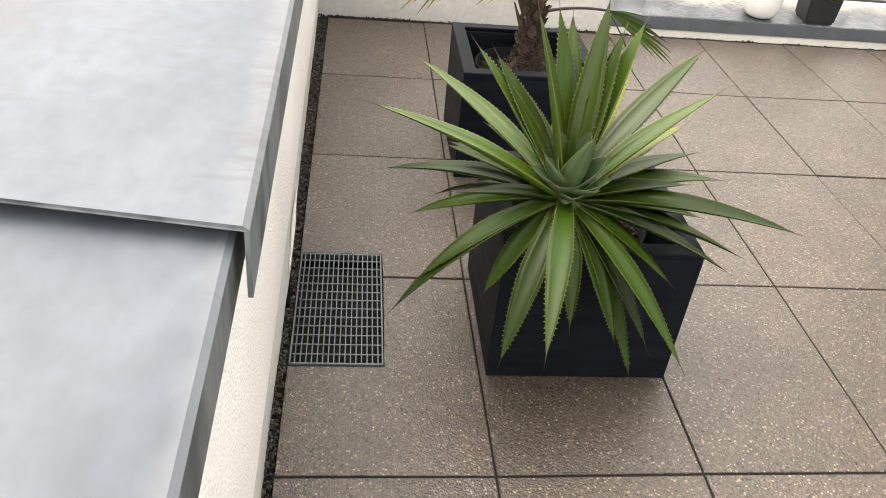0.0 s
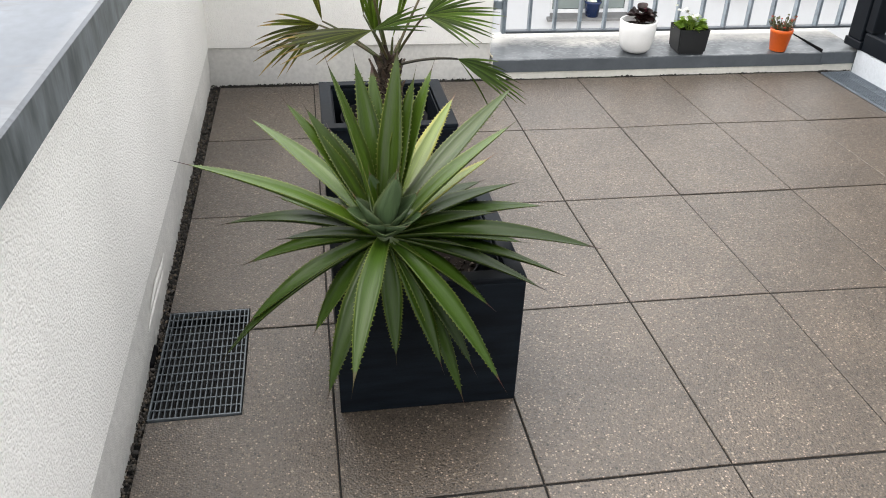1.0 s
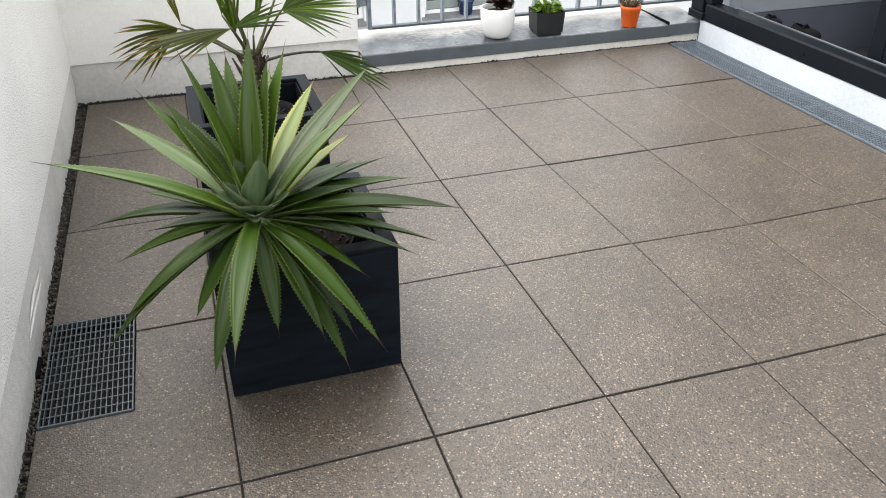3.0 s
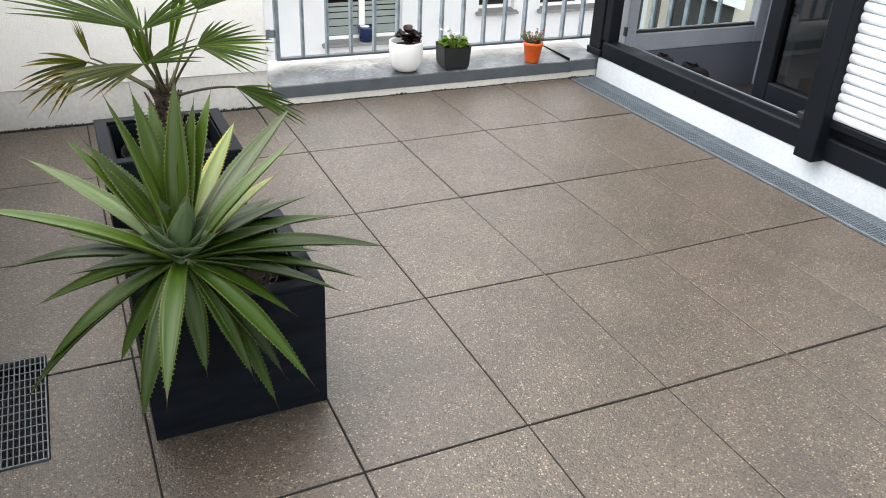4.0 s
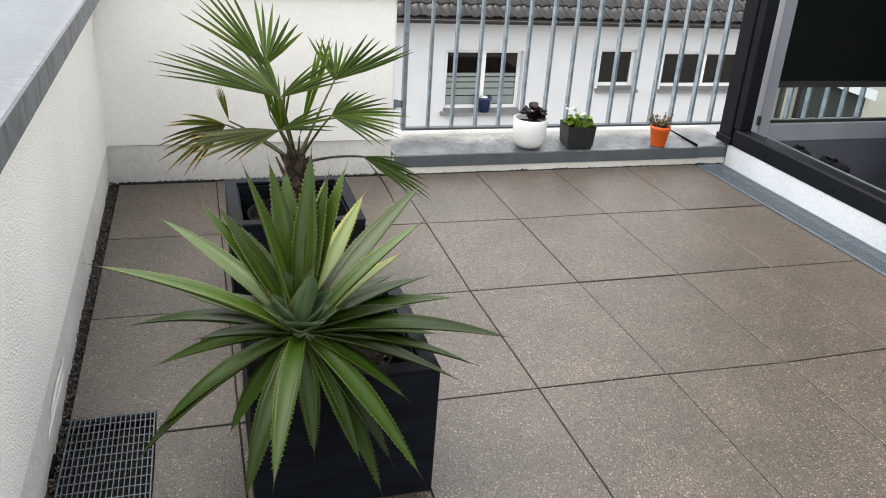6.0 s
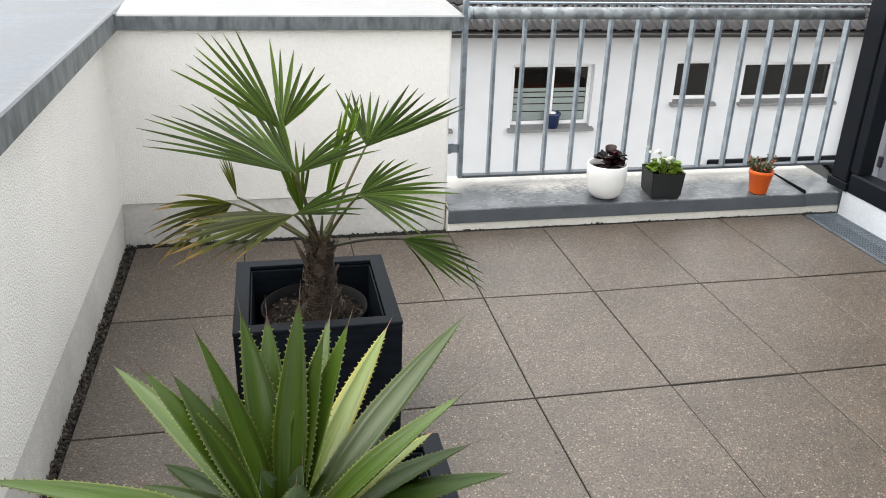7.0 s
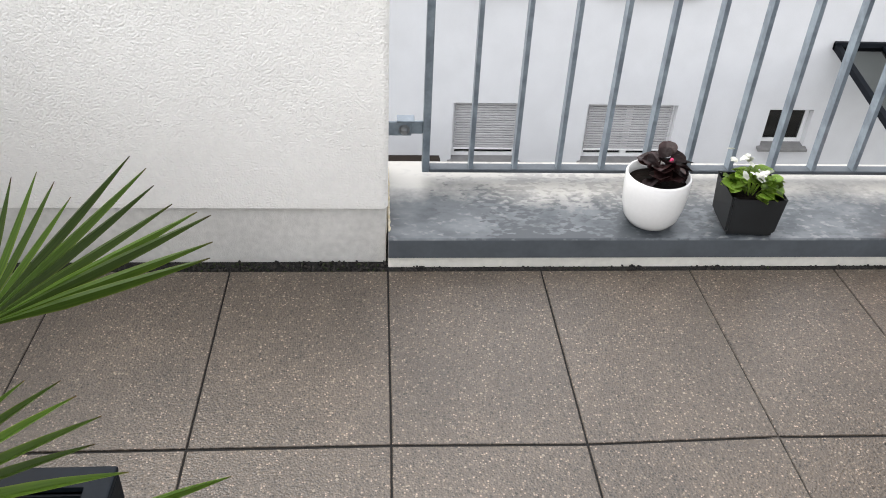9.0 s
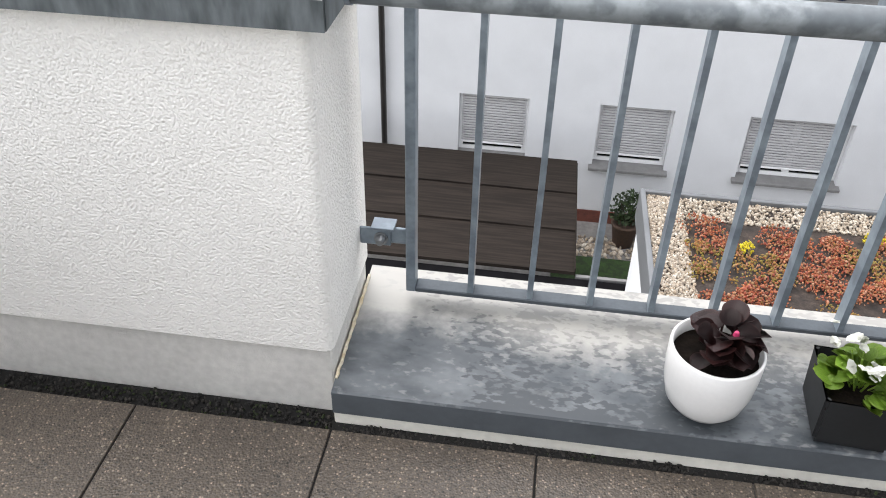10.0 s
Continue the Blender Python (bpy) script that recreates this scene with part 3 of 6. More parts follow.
def part(name, bm, material, parent, label="", smooth=False):
    ob = new(name, mesh_of(name, bm, material, smooth))
    ob.parent = parent
    return tagged(ob, label)


def solid(name, bm, material, label="", category="", kind="", group="", smooth=False):
    return tagged(new(name, mesh_of(name, bm, material, smooth)), label, category, group, kind)


def box(bm, x0, x1, y0, y1, z0, z1, bevel=0.0, seg=1):
    """Adds a box, its edges rounded by bevel, to bm."""
    vs = [bm.verts.new((x, y, z)) for x in (x0, x1) for y in (y0, y1) for z in (z0, z1)]
    a, b, c, d, e, f, g, h = vs
    faces = [bm.faces.new(q) for q in ((a, b, d, c), (e, g, h, f), (a, e, f, b), (c, d, h, g), (a, c, g, e), (b, f, h, d))]
    if bevel:
        edges = list({ed for fc in faces for ed in fc.edges})
        bmesh.ops.bevel(bm, geom=edges, offset=bevel, segments=seg, affect="EDGES", profile=0.6)
    return bm


def boxed(*a, bevel=0.0, seg=1):
    return box(bmesh.new(), *a, bevel=bevel, seg=seg)


def prism(points, z0, z1, bevel=0.0):
    """An upright slab over a plan outline (counter-clockwise), its upper edges rounded."""
    bm = bmesh.new()
    lo = [bm.verts.new((x, y, z0)) for x, y in points]
    hi = [bm.verts.new((x, y, z1)) for x, y in points]
    bm.faces.new(lo[::-1])
    top = bm.faces.new(hi)
    for k in range(len(points)):
        j = (k + 1) % len(points)
        bm.faces.new((lo[k], lo[j], hi[j], hi[k]))
    if bevel:
        bmesh.ops.bevel(bm, geom=list(top.edges), offset=bevel, segments=1, affect="EDGES", profile=0.6)
    return bm


def extrude_profile(profile, axis, a0, a1, closed=True):
    """Sweeps a profile of (u, z) along x (u is y) or along y (u is x)."""
    bm = bmesh.new()
    def put(a, u, z):
        return bm.verts.new((a, u, z) if axis == "x" else (u, a, z))
    p, q = [put(a0, *c) for c in profile], [put(a1, *c) for c in profile]
    n = len(profile)
    for k in range(n if closed else n - 1):
        j = (k + 1) % n
        bm.faces.new((p[k], p[j], q[j], q[k]))
    if closed:
        bm.faces.new(p[::-1])
        bm.faces.new(q)
    bmesh.ops.recalc_face_normals(bm, faces=bm.faces)
    return bm


def lathe(profile, n=40, close=False):
    """Turns a profile of (radius, z) round the z axis."""
    bm = bmesh.new()
    rings = []
    for r, z in profile:
        rings.append([bm.verts.new((r * math.cos(2 * math.pi * k / n), r * math.sin(2 * math.pi * k / n), z)) for k in range(n)])
    for a, b in zip(rings, rings[1:]):
        for k in range(n):
            j = (k + 1) % n
            bm.faces.new((a[k], a[j], b[j], b[k]))
    if close:
        bm.faces.new(rings[0][::-1])
        bm.faces.new(rings[-1])
    return bm


def tube(bm, points, radii, n=8, cap=True):
    """A round rod along points."""
    points = [Vector(p) for p in points]
    rings = []
    side = None
    for k, p in enumerate(points):
        d = (points[min(k + 1, len(points) - 1)] - points[max(k - 1, 0)]).normalized()
        if side is None:
            side = d.cross(Vector((0.31, 0.2, 0.93))).normalized()
        side = (side - d * side.dot(d)).normalized()
        up = d.cross(side)
        r = radii[k] if isinstance(radii, (list, tuple)) else radii
        rings.append([bm.verts.new(p + (side * math.cos(2 * math.pi * i / n) + up * math.sin(2 * math.pi * i / n)) * r) for i in range(n)])
    for a, b in zip(rings, rings[1:]):
        for i in range(n):
            j = (i + 1) % n
            bm.faces.new((a[i], a[j], b[j], b[i]))
    if cap:
        bm.faces.new(rings[0][::-1])
        bm.faces.new(rings[-1])
    return bm


ICO_V, ICO_F = [], []
_b = bmesh.new()
bmesh.ops.create_icosphere(_b, subdivisions=1, radius=1)
ICO_V = [v.co.copy() for v in _b.verts]
ICO_F = [[v.index for v in f.verts] for f in _b.faces]
_b.free()


def pebbles(name, spots, material, rng):
    """One mesh of many small uneven stones; spots: x, y, z, size."""
    verts, faces = [], []
    for x, y, z, s in spots:
        k = len(verts)
        q = Euler((rng.uniform(0, 6), rng.uniform(0, 6), rng.uniform(0, 6))).to_matrix()
        sc = Vector((rng.uniform(0.7, 1.3), rng.uniform(0.6, 1.0), rng.uniform(0.45, 0.8)))
        for v in ICO_V:
            w = q @ Vector((v.x * sc.x, v.y * sc.y, v.z * sc.z)) * s * rng.uniform(0.85, 1.15)
            verts.append((x + w.x, y + w.y, z + w.z))
        faces += [[k + i for i in f] for f in ICO_F]
    me = bpy.data.meshes.new(name)
    me.from_pydata(verts, [], faces)
    me.materials.append(material)
    return me


def wall_with_openings(x0, x1, z0, z1, y0, y1, openings):
    """A wall across y0..y1 with square holes (x0, x1, z0, z1) through it."""
    bm = bmesh.new()
    xs = sorted({x0, x1, *(v for o in openings for v in o[:2])})
    zs = sorted({z0, z1, *(v for o in openings for v in o[2:])})
    solid_cell = {}
    for i in range(len(xs) - 1):
        for k in range(len(zs) - 1):
            cx, cz = (xs[i] + xs[i + 1]) / 2, (zs[k] + zs[k + 1]) / 2
            solid_cell[i, k] = not any(o[0] < cx < o[1] and o[2] < cz < o[3] for o in openings)
    def quad(*p):
        bm.faces.new([bm.verts.new(v) for v in p])
    for (i, k), full in solid_cell.items():
        if not full:
            continue
        a, b, c, d = xs[i], xs[i + 1], zs[k], zs[k + 1]
        quad((a, y0, c), (b, y0, c), (b, y0, d), (a, y0, d))
        quad((b, y1, c), (a, y1, c), (a, y1, d), (b, y1, d))
        if not solid_cell.get((i - 1, k)):
            quad((a, y1, c), (a, y0, c), (a, y0, d), (a, y1, d))
        if not solid_cell.get((i + 1, k)):
            quad((b, y0, c), (b, y1, c), (b, y1, d), (b, y0, d))
        if not solid_cell.get((i, k - 1)):
            quad((a, y0, c), (a, y1, c), (b, y1, c), (b, y0, c))
        if not solid_cell.get((i, k + 1)):
            quad((a, y0, d), (b, y0, d), (b, y1, d), (a, y1, d))
    bmesh.ops.remove_doubles(bm, verts=bm.verts, dist=1e-5)
    return bm

# ---- terrace: setting ----
PX, PY = 0.404, 0.604
END_Y, BACK_Y = 2.398, -3.0
rng = random.Random(4)


def left_face(y):
    """The foot of the side parapet, which runs slightly askew of the slabs."""
    return -0.826 - 0.0105 * y


floor = thing("floor", label="terrace floor of brown washed-concrete slabs", kind="structure", category="floor")
part("bedding", boxed(-0.95, 2.3, BACK_Y, 2.46, -0.10, -0.045), SUBSTRATE, floor, "dark gravel bed under the slabs")

parapet_side = thing("wall_west", label="low cream plastered parapet along the terrace", kind="structure", category="wall")


def side_slab(face, z0, z1, back):
    y0, y1 = BACK_Y, 2.755
    return prism([(back, y0), (left_face(y0) + face, y0), (left_face(y1) + face, y1), (back, y1)], z0, z1)


part("plaster", side_slab(0.008, 0.16, 0.80, -1.28), PLASTER, parapet_side)
bm = bmesh.new()
ny = 90
prof = [(0.004, 0.16), (0.003, 0.12), (0.004, 0.07), (0.0, 0.03), (-0.002, -0.06)]
rows = []
for k in range(ny + 1):
    y = BACK_Y + (2.45 - BACK_Y) * k / ny
    swell = 0.012 * math.exp(-((y - 0.55) / 0.35) ** 2)
    row = []
    for u, z in prof:
        w = swell * max(0, 1 - abs(z - 0.05) / 0.1)
        row.append(bm.verts.new((left_face(y) + u + w + 0.003 * noise.noise(Vector((y * 6, z * 20, 1))), y, z)))
    rows.append(row)
for a, b in zip(rows, rows[1:]):
    for k in range(len(prof) - 1):
        bm.faces.new((a[k], a[k + 1], b[k + 1], b[k]))
part("plinth", bm, PLINTH, parapet_side, "smooth grey-cream plinth plaster, patched near the grating", smooth=True)
part("core", side_slab(-0.02, -0.4, 0.16, -1.28), PLINTH, parapet_side)
# trowel ridges left in the patched plaster beside the grating
for y0, y1, z in ((0.50, 0.80, 0.088), (0.56, 0.83, 0.108)):
    bm = bmesh.new()
    tube(bm, [(left_face(y0 + (y1 - y0) * t) + 0.006 + 0.008 * math.exp(-((y0 + (y1 - y0) * t - 0.55) / 0.35) ** 2), y0 + (y1 - y0) * t, z + 0.006 * math.sin(5 * t)) for t in [k / 14 for k in range(15)]], [0.001 + 0.0032 * math.sin(math.pi * k / 14) for k in range(15)], 8)
    part("plaster_ridge", bm, PLINTH, parapet_side, smooth=True)

parapet_back = thing("wall_north", label="low cream plastered parapet with a rough finish", kind="structure", category="wall")
R = 0.018
arc = [(0.404 - R + R * math.sin(radians(a)), 2.449 + R - R * math.cos(radians(a))) for a in range(0, 91, 10)]
bm = prism([(-0.86, 2.449)] + arc + [(0.404, 2.755), (-0.86, 2.755)], 0.16, 0.80)
part("plaster", bm, PLASTER, parapet_back)
part("plinth", boxed(-0.86, 0.400, 2.457, 2.752, -0.3, 0.159, bevel=0.004), PLINTH, parapet_back)

# sheet-metal copings
coping_side = thing("coping_west", label="weathered zinc coping with a standing overlap joint", kind="structure", category="coping")


def coping_strip(y0, y1, grow, z, skew=0.0):
    e0, e1 = left_face(y0) + 0.056 + grow, left_face(y1) + 0.056 + grow
    bm = bmesh.new()
    lo = [bm.verts.new(v) for v in ((e0, y0, z - 0.052 - grow), (e1, y1, z - 0.052 - grow), (e1, y1, z - 0.004), (e0, y0, z - 0.004))]
    hi = [bm.verts.new(v) for v in ((e0 - 0.005, y0, z), (e1 - 0.005, y1, z))]
    far = [bm.verts.new(v) for v in ((-1.35, y0 + skew, z + 0.02), (-1.35, y1, z + 0.02))]
    inn = [bm.verts.new(v) for v in ((e0 - 0.004, y0, z - 0.052 - grow), (e1 - 0.004, y1, z - 0.052 - grow))]
    under = [bm.verts.new(v) for v in ((e0 - 0.004, y0, z - 0.005), (e1 - 0.004, y1, z - 0.005))]
    back = [bm.verts.new(v) for v in ((-1.35, y0 + skew, z + 0.0175), (-1.35, y1, z + 0.017))]
    f = [(lo[0], lo[1], lo[2], lo[3]), (lo[3], lo[2], hi[1], hi[0]), (hi[0], hi[1], far[1], far[0]), (inn[0], inn[1], lo[1], lo[0]), (inn[0], under[0], under[1], inn[1]), (under[0], back[0], back[1], under[1]), (far[0], far[1], back[1], back[0]), (lo[0], lo[3], hi[0], far[0], back[0], under[0], inn[0]), (lo[1], inn[1], under[1], back[1], far[1], hi[1], lo[2])]
    for q in f:
        bm.faces.new(q)
    bmesh.ops.recalc_face_normals(bm, faces=bm.faces)
    return bm


def two_tone(bm, name, parent, top, lip, axis, label=""):
    """Sheet metal whose drip edge is darker and streaked."""
    ob = part(name, bm, top, parent, label)
    ob.data.materials.append(lip)
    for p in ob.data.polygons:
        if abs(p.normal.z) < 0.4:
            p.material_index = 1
    return ob


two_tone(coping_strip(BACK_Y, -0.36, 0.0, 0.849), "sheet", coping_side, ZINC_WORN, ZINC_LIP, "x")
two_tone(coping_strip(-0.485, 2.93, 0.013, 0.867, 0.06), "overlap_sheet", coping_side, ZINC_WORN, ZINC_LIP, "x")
coping_back = thing("coping_north", label="weathered zinc coping with dark drip streaks", kind="structure", category="coping")
prof = [(2.419, 0.806), (2.419, 0.852), (2.424, 0.857), (2.93, 0.877), (2.935, 0.872), (2.935, 0.82), (2.925, 0.82), (2.925, 0.866), (2.431, 0.846), (2.431, 0.806)]
bm = extrude_profile(prof, "x", left_face(2.42) + 0.064, 0.440)
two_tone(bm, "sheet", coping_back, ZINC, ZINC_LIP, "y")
part("end_fold", boxed(0.436, 0.441, 2.425, 2.93, 0.806, 0.86), ZINC_LIP, coping_back)
part("corner_weld", boxed(left_face(2.42) + 0.03, left_face(2.42) + 0.075, 2.405, 2.45, 0.804, 0.862, bevel=0.004), ZINC_LIP, coping_back)

# low upstand with its zinc sill below the railing
upstand = thing("wall_upstand", label="low cream upstand under the zinc sill", kind="structure", category="wall")
part("plaster", boxed(0.405, 2.215, 2.420, 2.78, -0.3, 0.079, bevel=0.003), WALL_STRIP, upstand)
sill = thing("sill_north", label="stained zinc sill with a folded front edge", kind="structure", category="sill")
for x0, x1, lift in ((0.405, 2.046, 0.0), (2.03, 2.24, 0.004)):
    prof = [(2.414, 0.031), (2.414, 0.086), (2.418, 0.090), (2.795, 0.106), (2.80, 0.102), (2.80, 0.06), (2.795, 0.06), (2.79, 0.097), (2.419, 0.083), (2.419, 0.031)]
    bm = extrude_profile([(u - lift, z + lift) for u, z in prof], "x", x0, x1)
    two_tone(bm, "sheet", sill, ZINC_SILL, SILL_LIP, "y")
part("seam", boxed(2.027, 2.0335, 2.419, 2.70, 0.088, 0.1055, bevel=0.001), BLACK_FASCIA, sill, "dark lapped seam")
bm = bmesh.new()
pts = [(0.407 + 0.003 * noise.noise(Vector((k * 0.6, 1, 0))), 2.446 + 0.31 * k / 30, 0.094 + 0.014 * k / 30 + 0.004 * noise.noise(Vector((k * 0.5, 5, 0)))) for k in range(31)]
tube(bm, pts, [0.003 + 0.0025 * abs(noise.noise(Vector((k * 0.7, 9, 0)))) for k in range(31)], 10)
part("sealant", bm, BEAD, sill, "yellowed plaster bead against the parapet", smooth=True)

# own building below the terrace
lower = thing("house_below", label="white rendered building below the terrace", kind="structure", category="building")
part("wall", boxed(-1.25, 6.0, -6.0, 2.74, -7.4, -0.32), HOUSE_WHITE, lower)
part("deck", boxed(-1.25, 2.25, -6.0, 2.74, -0.31, -0.11), SUBSTRATE, lower)

# ---- terrace: the glazed house front ----
front = thing("wall_east", label="white plinth below the anthracite glazed house front", kind="structure", category="wall")
part("plinth", boxed(2.20, 2.42, BACK_Y, 2.40, -0.3, 0.11, bevel=0.004), WHITE_BASE, front)
part("lintel", boxed(2.19, 2.45, BACK_Y, 2.55, 2.15, 2.35), HOUSE_WHITE, front)
rear = thing("wall_south", label="plain rendered wall closing the terrace", kind="structure", category="wall")
part("plaster", boxed(-1.3, 6.0, BACK_Y - 0.2, BACK_Y, -0.3, 0.86), HOUSE_WHITE, rear)

door_1 = thing("door_1", label="anthracite door frame of the glazed front", kind="structure", category="door frame")
part("corner_post", boxed(2.192, 2.262, 2.385, 2.488, 0.1505, 2.15, bevel=0.004), FRAME_DARK, door_1)
part("post_foot", boxed(2.185, 2.268, 2.368, 2.496, 0.111, 0.15, bevel=0.003), FRAME_DARK, door_1)
part("jamb", boxed(2.20, 2.27, 2.325, 2.383, 0.20, 2.15, bevel=0.004), FRAME_DARK, door_1)
prof = [(2.197, 0.112), (2.197, 0.190), (2.205, 0.198), (2.262, 0.202), (2.27, 0.176), (2.40, 0.176), (2.40, 0.112)]
part("threshold", extrude_profile(prof, "y", 0.93, 1.42), FRAME_DARK, door_1)
prof = prof[:5] + [(2.326, 0.176), (2.328, 0.154), (2.40, 0.154), (2.40, 0.112)]
part("threshold", extrude_profile(prof, "y", 1.42, 2.366), FRAME_DARK, door_1)
part("track", boxed(2.285, 2.292, 0.95, 2.26, 0.177, 0.190, bevel=0.002), GRATE, door_1, "metal running track")
part("inner_track", boxed(2.315, 2.322, 0.95, 2.26, 0.177, 0.190, bevel=0.002), GRATE, door_1, "metal running track")
for y in (2.10, 1.62):
    bm = lathe([(0.0, 0.0), (0.018, 0.0), (0.018, 0.004), (0.0, 0.005)], 16)
    bmesh.ops.rotate(bm, cent=(0, 0, 0), matrix=Matrix.Rotation(radians(-90), 3, "Y"), verts=bm.verts)
    bmesh.ops.scale(bm, vec=(1, 1, 0.55), verts=bm.verts)
    bmesh.ops.translate(bm, vec=(2.196, y, 0.148), verts=bm.verts)
    part("drain_cap", bm, FRAME_DARK, door_1)
part("guide_post", boxed(2.135, 2.215, 0.835, 0.93, 0.105, 2.15, bevel=0.004), FRAME_DARK, door_1)

leaf = thing("sliding_door", (0, 0, 0), "anthracite sliding door leaf with clear glass", "door")
part("stile", boxed(2.335, 2.395, 1.325, 1.405, 0.178, 2.1, bevel=0.004), FRAME_DARK, leaf)
part("stile", boxed(2.335, 2.395, 0.30, 0.38, 0.178, 2.1, bevel=0.004), FRAME_DARK, leaf)
part("bottom_rail", boxed(2.337, 2.393, 0.38, 1.325, 0.178, 0.265, bevel=0.004), FRAME_DARK, leaf)
part("top_rail", boxed(2.337, 2.393, 0.38, 1.325, 2.02, 2.1, bevel=0.004), FRAME_DARK, leaf)
g = part("pane", boxed(2.362, 2.368, 0.38, 1.325, 0.265, 2.02), GLASS_DOOR, leaf)
g.visible_shadow = False
part("roller_stop", boxed(2.30, 2.345, 1.06, 1.10, 0.190, 0.215, bevel=0.003), RUBBER, leaf)

shutter = thing("roller_shutter", (0, 0, 0), "white roller shutter of curved slats, lowered", "shutter")
slat = None
for k in range(50):
    z = 0.275 + 0.0372 * k
    if slat is None:
        pr = [(2.197, 0.0), (2.190, 0.003), (2.186, 0.012), (2.1855, 0.022), (2.188, 0.030), (2.196, 0.0355), (2.204, 0.0355), (2.204, 0.0)]
        slat = part("slat", extrude_profile(pr, "y", -0.72, 0.84), SHUTTER, shutter, smooth=False)
        slat.location = (0, 0, z)
    else:
        ob = new("slat", slat.data)
        ob.parent = shutter
        ob.location = (0, 0, z)
part("end_bar", boxed(2.182, 2.206, -0.72, 0.84, 0.245, 0.274, bevel=0.003), FRAME_DARK, shutter, "dark end bar")
window_low = thing("window_2", label="anthracite window frame below the shutter", kind="structure", category="window frame")
part("sill_rail", boxed(2.19, 2.33, BACK_Y, 0.84, 0.112, 0.20, bevel=0.005), FRAME_DARK, window_low)
part("mid_rail", boxed(2.225, 2.33, BACK_Y, 0.84, 0.201, 0.245, bevel=0.003), FRAME_DARK, window_low)
part("pane", boxed(2.24, 2.246, BACK_Y, 0.84, 0.245, 2.15), GLASS_DARK, window_low)
part("far_jamb", boxed(2.15, 2.33, -0.82, -0.722, 0.2, 2.15, bevel=0.004), FRAME_DARK, window_low)

# room behind the door
room = thing("room", label="dim room behind the open door", kind="structure", category="room")
part("floor", boxed(2.42, 5.2, BACK_Y, 2.40, -0.2, -0.15), INSIDE_FLOOR, room, "dark wooden floor")
# unseen far side: added sill and posts, left open to let daylight in
part("far_sill", boxed(5.2, 5.3, BACK_Y, 2.6, -0.2, 0.1), INSIDE_LIGHT, room)
for y in (BACK_Y, -1.2, 0.6, 2.45):
    part("far_post", boxed(5.2, 5.3, y, y + 0.08, 0.101, 2.24), FRAME_DARK, room)
part("side_wall", boxed(3.40, 5.2, 2.40, 2.52, -0.2, 2.24), INSIDE_LIGHT, room)
part("pier", boxed(3.40, 3.52, 2.18, 2.398, -0.149, 2.24, bevel=0.004), INSIDE_LIGHT, room, "pale blue-grey pier")
part("skirting", boxed(3.385, 3.399, 2.18, 2.398, -0.149, -0.04), INSIDE, room)
part("panel", boxed(2.35, 3.40, 2.43, 2.52, -0.2, 0.105), INSIDE, room, "grey panel below the window")
part("ceiling", boxed(2.45, 5.3, BACK_Y, 2.6, 2.25, 2.35), INSIDE_LIGHT, room)
part("end_wall", boxed(2.42, 5.3, BACK_Y - 0.1, BACK_Y + 0.001, -0.2, 2.24), INSIDE, room)

window_1 = thing("window_1", label="grey-framed window with a lowered dark blind", kind="structure", category="window")
part("frame_side", boxed(2.385, 2.455, 2.425, 2.49, 0.106, 2.15, bevel=0.004), FRAME_GREY, window_1)
part("frame_side", boxed(3.325, 3.397, 2.425, 2.49, 0.106, 2.15, bevel=0.004), FRAME_GREY, window_1)
part("frame_bottom", boxed(2.455, 3.325, 2.427, 2.488, 0.106, 0.205, bevel=0.004), FRAME_GREY, window_1)
part("gasket", boxed(2.455, 3.325, 2.44, 2.47, 0.2055, 0.222, bevel=0.002), RUBBER, window_1)
g = part("pane", boxed(2.456, 3.324, 2.462, 2.468, 0.2225, 2.15), GLASS, window_1)
g.visible_shadow = False
part("blind", boxed(2.470, 3.31, 2.450, 2.454, 0.43, 2.15), BLIND, window_1, "dark green-black fabric blind")
part("blind_bar", boxed(2.468, 3.312, 2.446, 2.457, 0.395, 0.43, bevel=0.003), RUBBER, window_1)
part("hinge", boxed(2.372, 2.386, 2.412, 2.436, 0.20, 0.25, bevel=0.003), RUBBER, window_1)


def shoe():
    ob = thing("shoe", (2.30, 1.66, 0.190), "flat black canvas slipper with a white sole edge", "shoe", "shoes on the threshold")
    bm = bmesh.new()
    pts = []
    for k in range(24):
        a = 2 * math.pi * k / 24
        u, v = math.cos(a), math.sin(a)
        pts.append((0.118 * u, (0.036 + 0.009 * u) * v))
    part("sole", prism(pts, 0.0, 0.016, bevel=0.004), SOLE, ob, "white rubber sole")
    rows = []
    for h, s in ((0.0165, 0.985), (0.03, 0.96), (0.042, 0.86), (0.05, 0.70)):
        rows.append([bm.verts.new((x * s + (0.006 if s < 0.9 else 0), y * s, h + (0.012 * max(0, -x / 0.118)) * (s < 0.9))) for x, y in pts])
    for a, b in zip(rows, rows[1:]):
        for k in range(24):
            j = (k + 1) % 24
            bm.faces.new((a[k], a[j], b[j], b[k]))
    toe = rows[-1]
    bm.faces.new([toe[k] for k in range(24) if toe[k].co.x > -0.004])
    part("upper", bm, SHOE_BLACK, ob, smooth=True)
    bm = bmesh.new()
    tube(bm, [(0.0, -0.03, 0.045), (-0.005, -0.012, 0.064), (-0.005, 0.012, 0.064), (0.0, 0.03, 0.045)], 0.006, 6)
    part("strap", bm, SHOE_BLACK, ob)
    return ob


s1 = shoe()
s1.matrix_world = pose(2.370, 1.825, 0.155, 0, 0, -84) @ Matrix.Scale(0.8, 4)
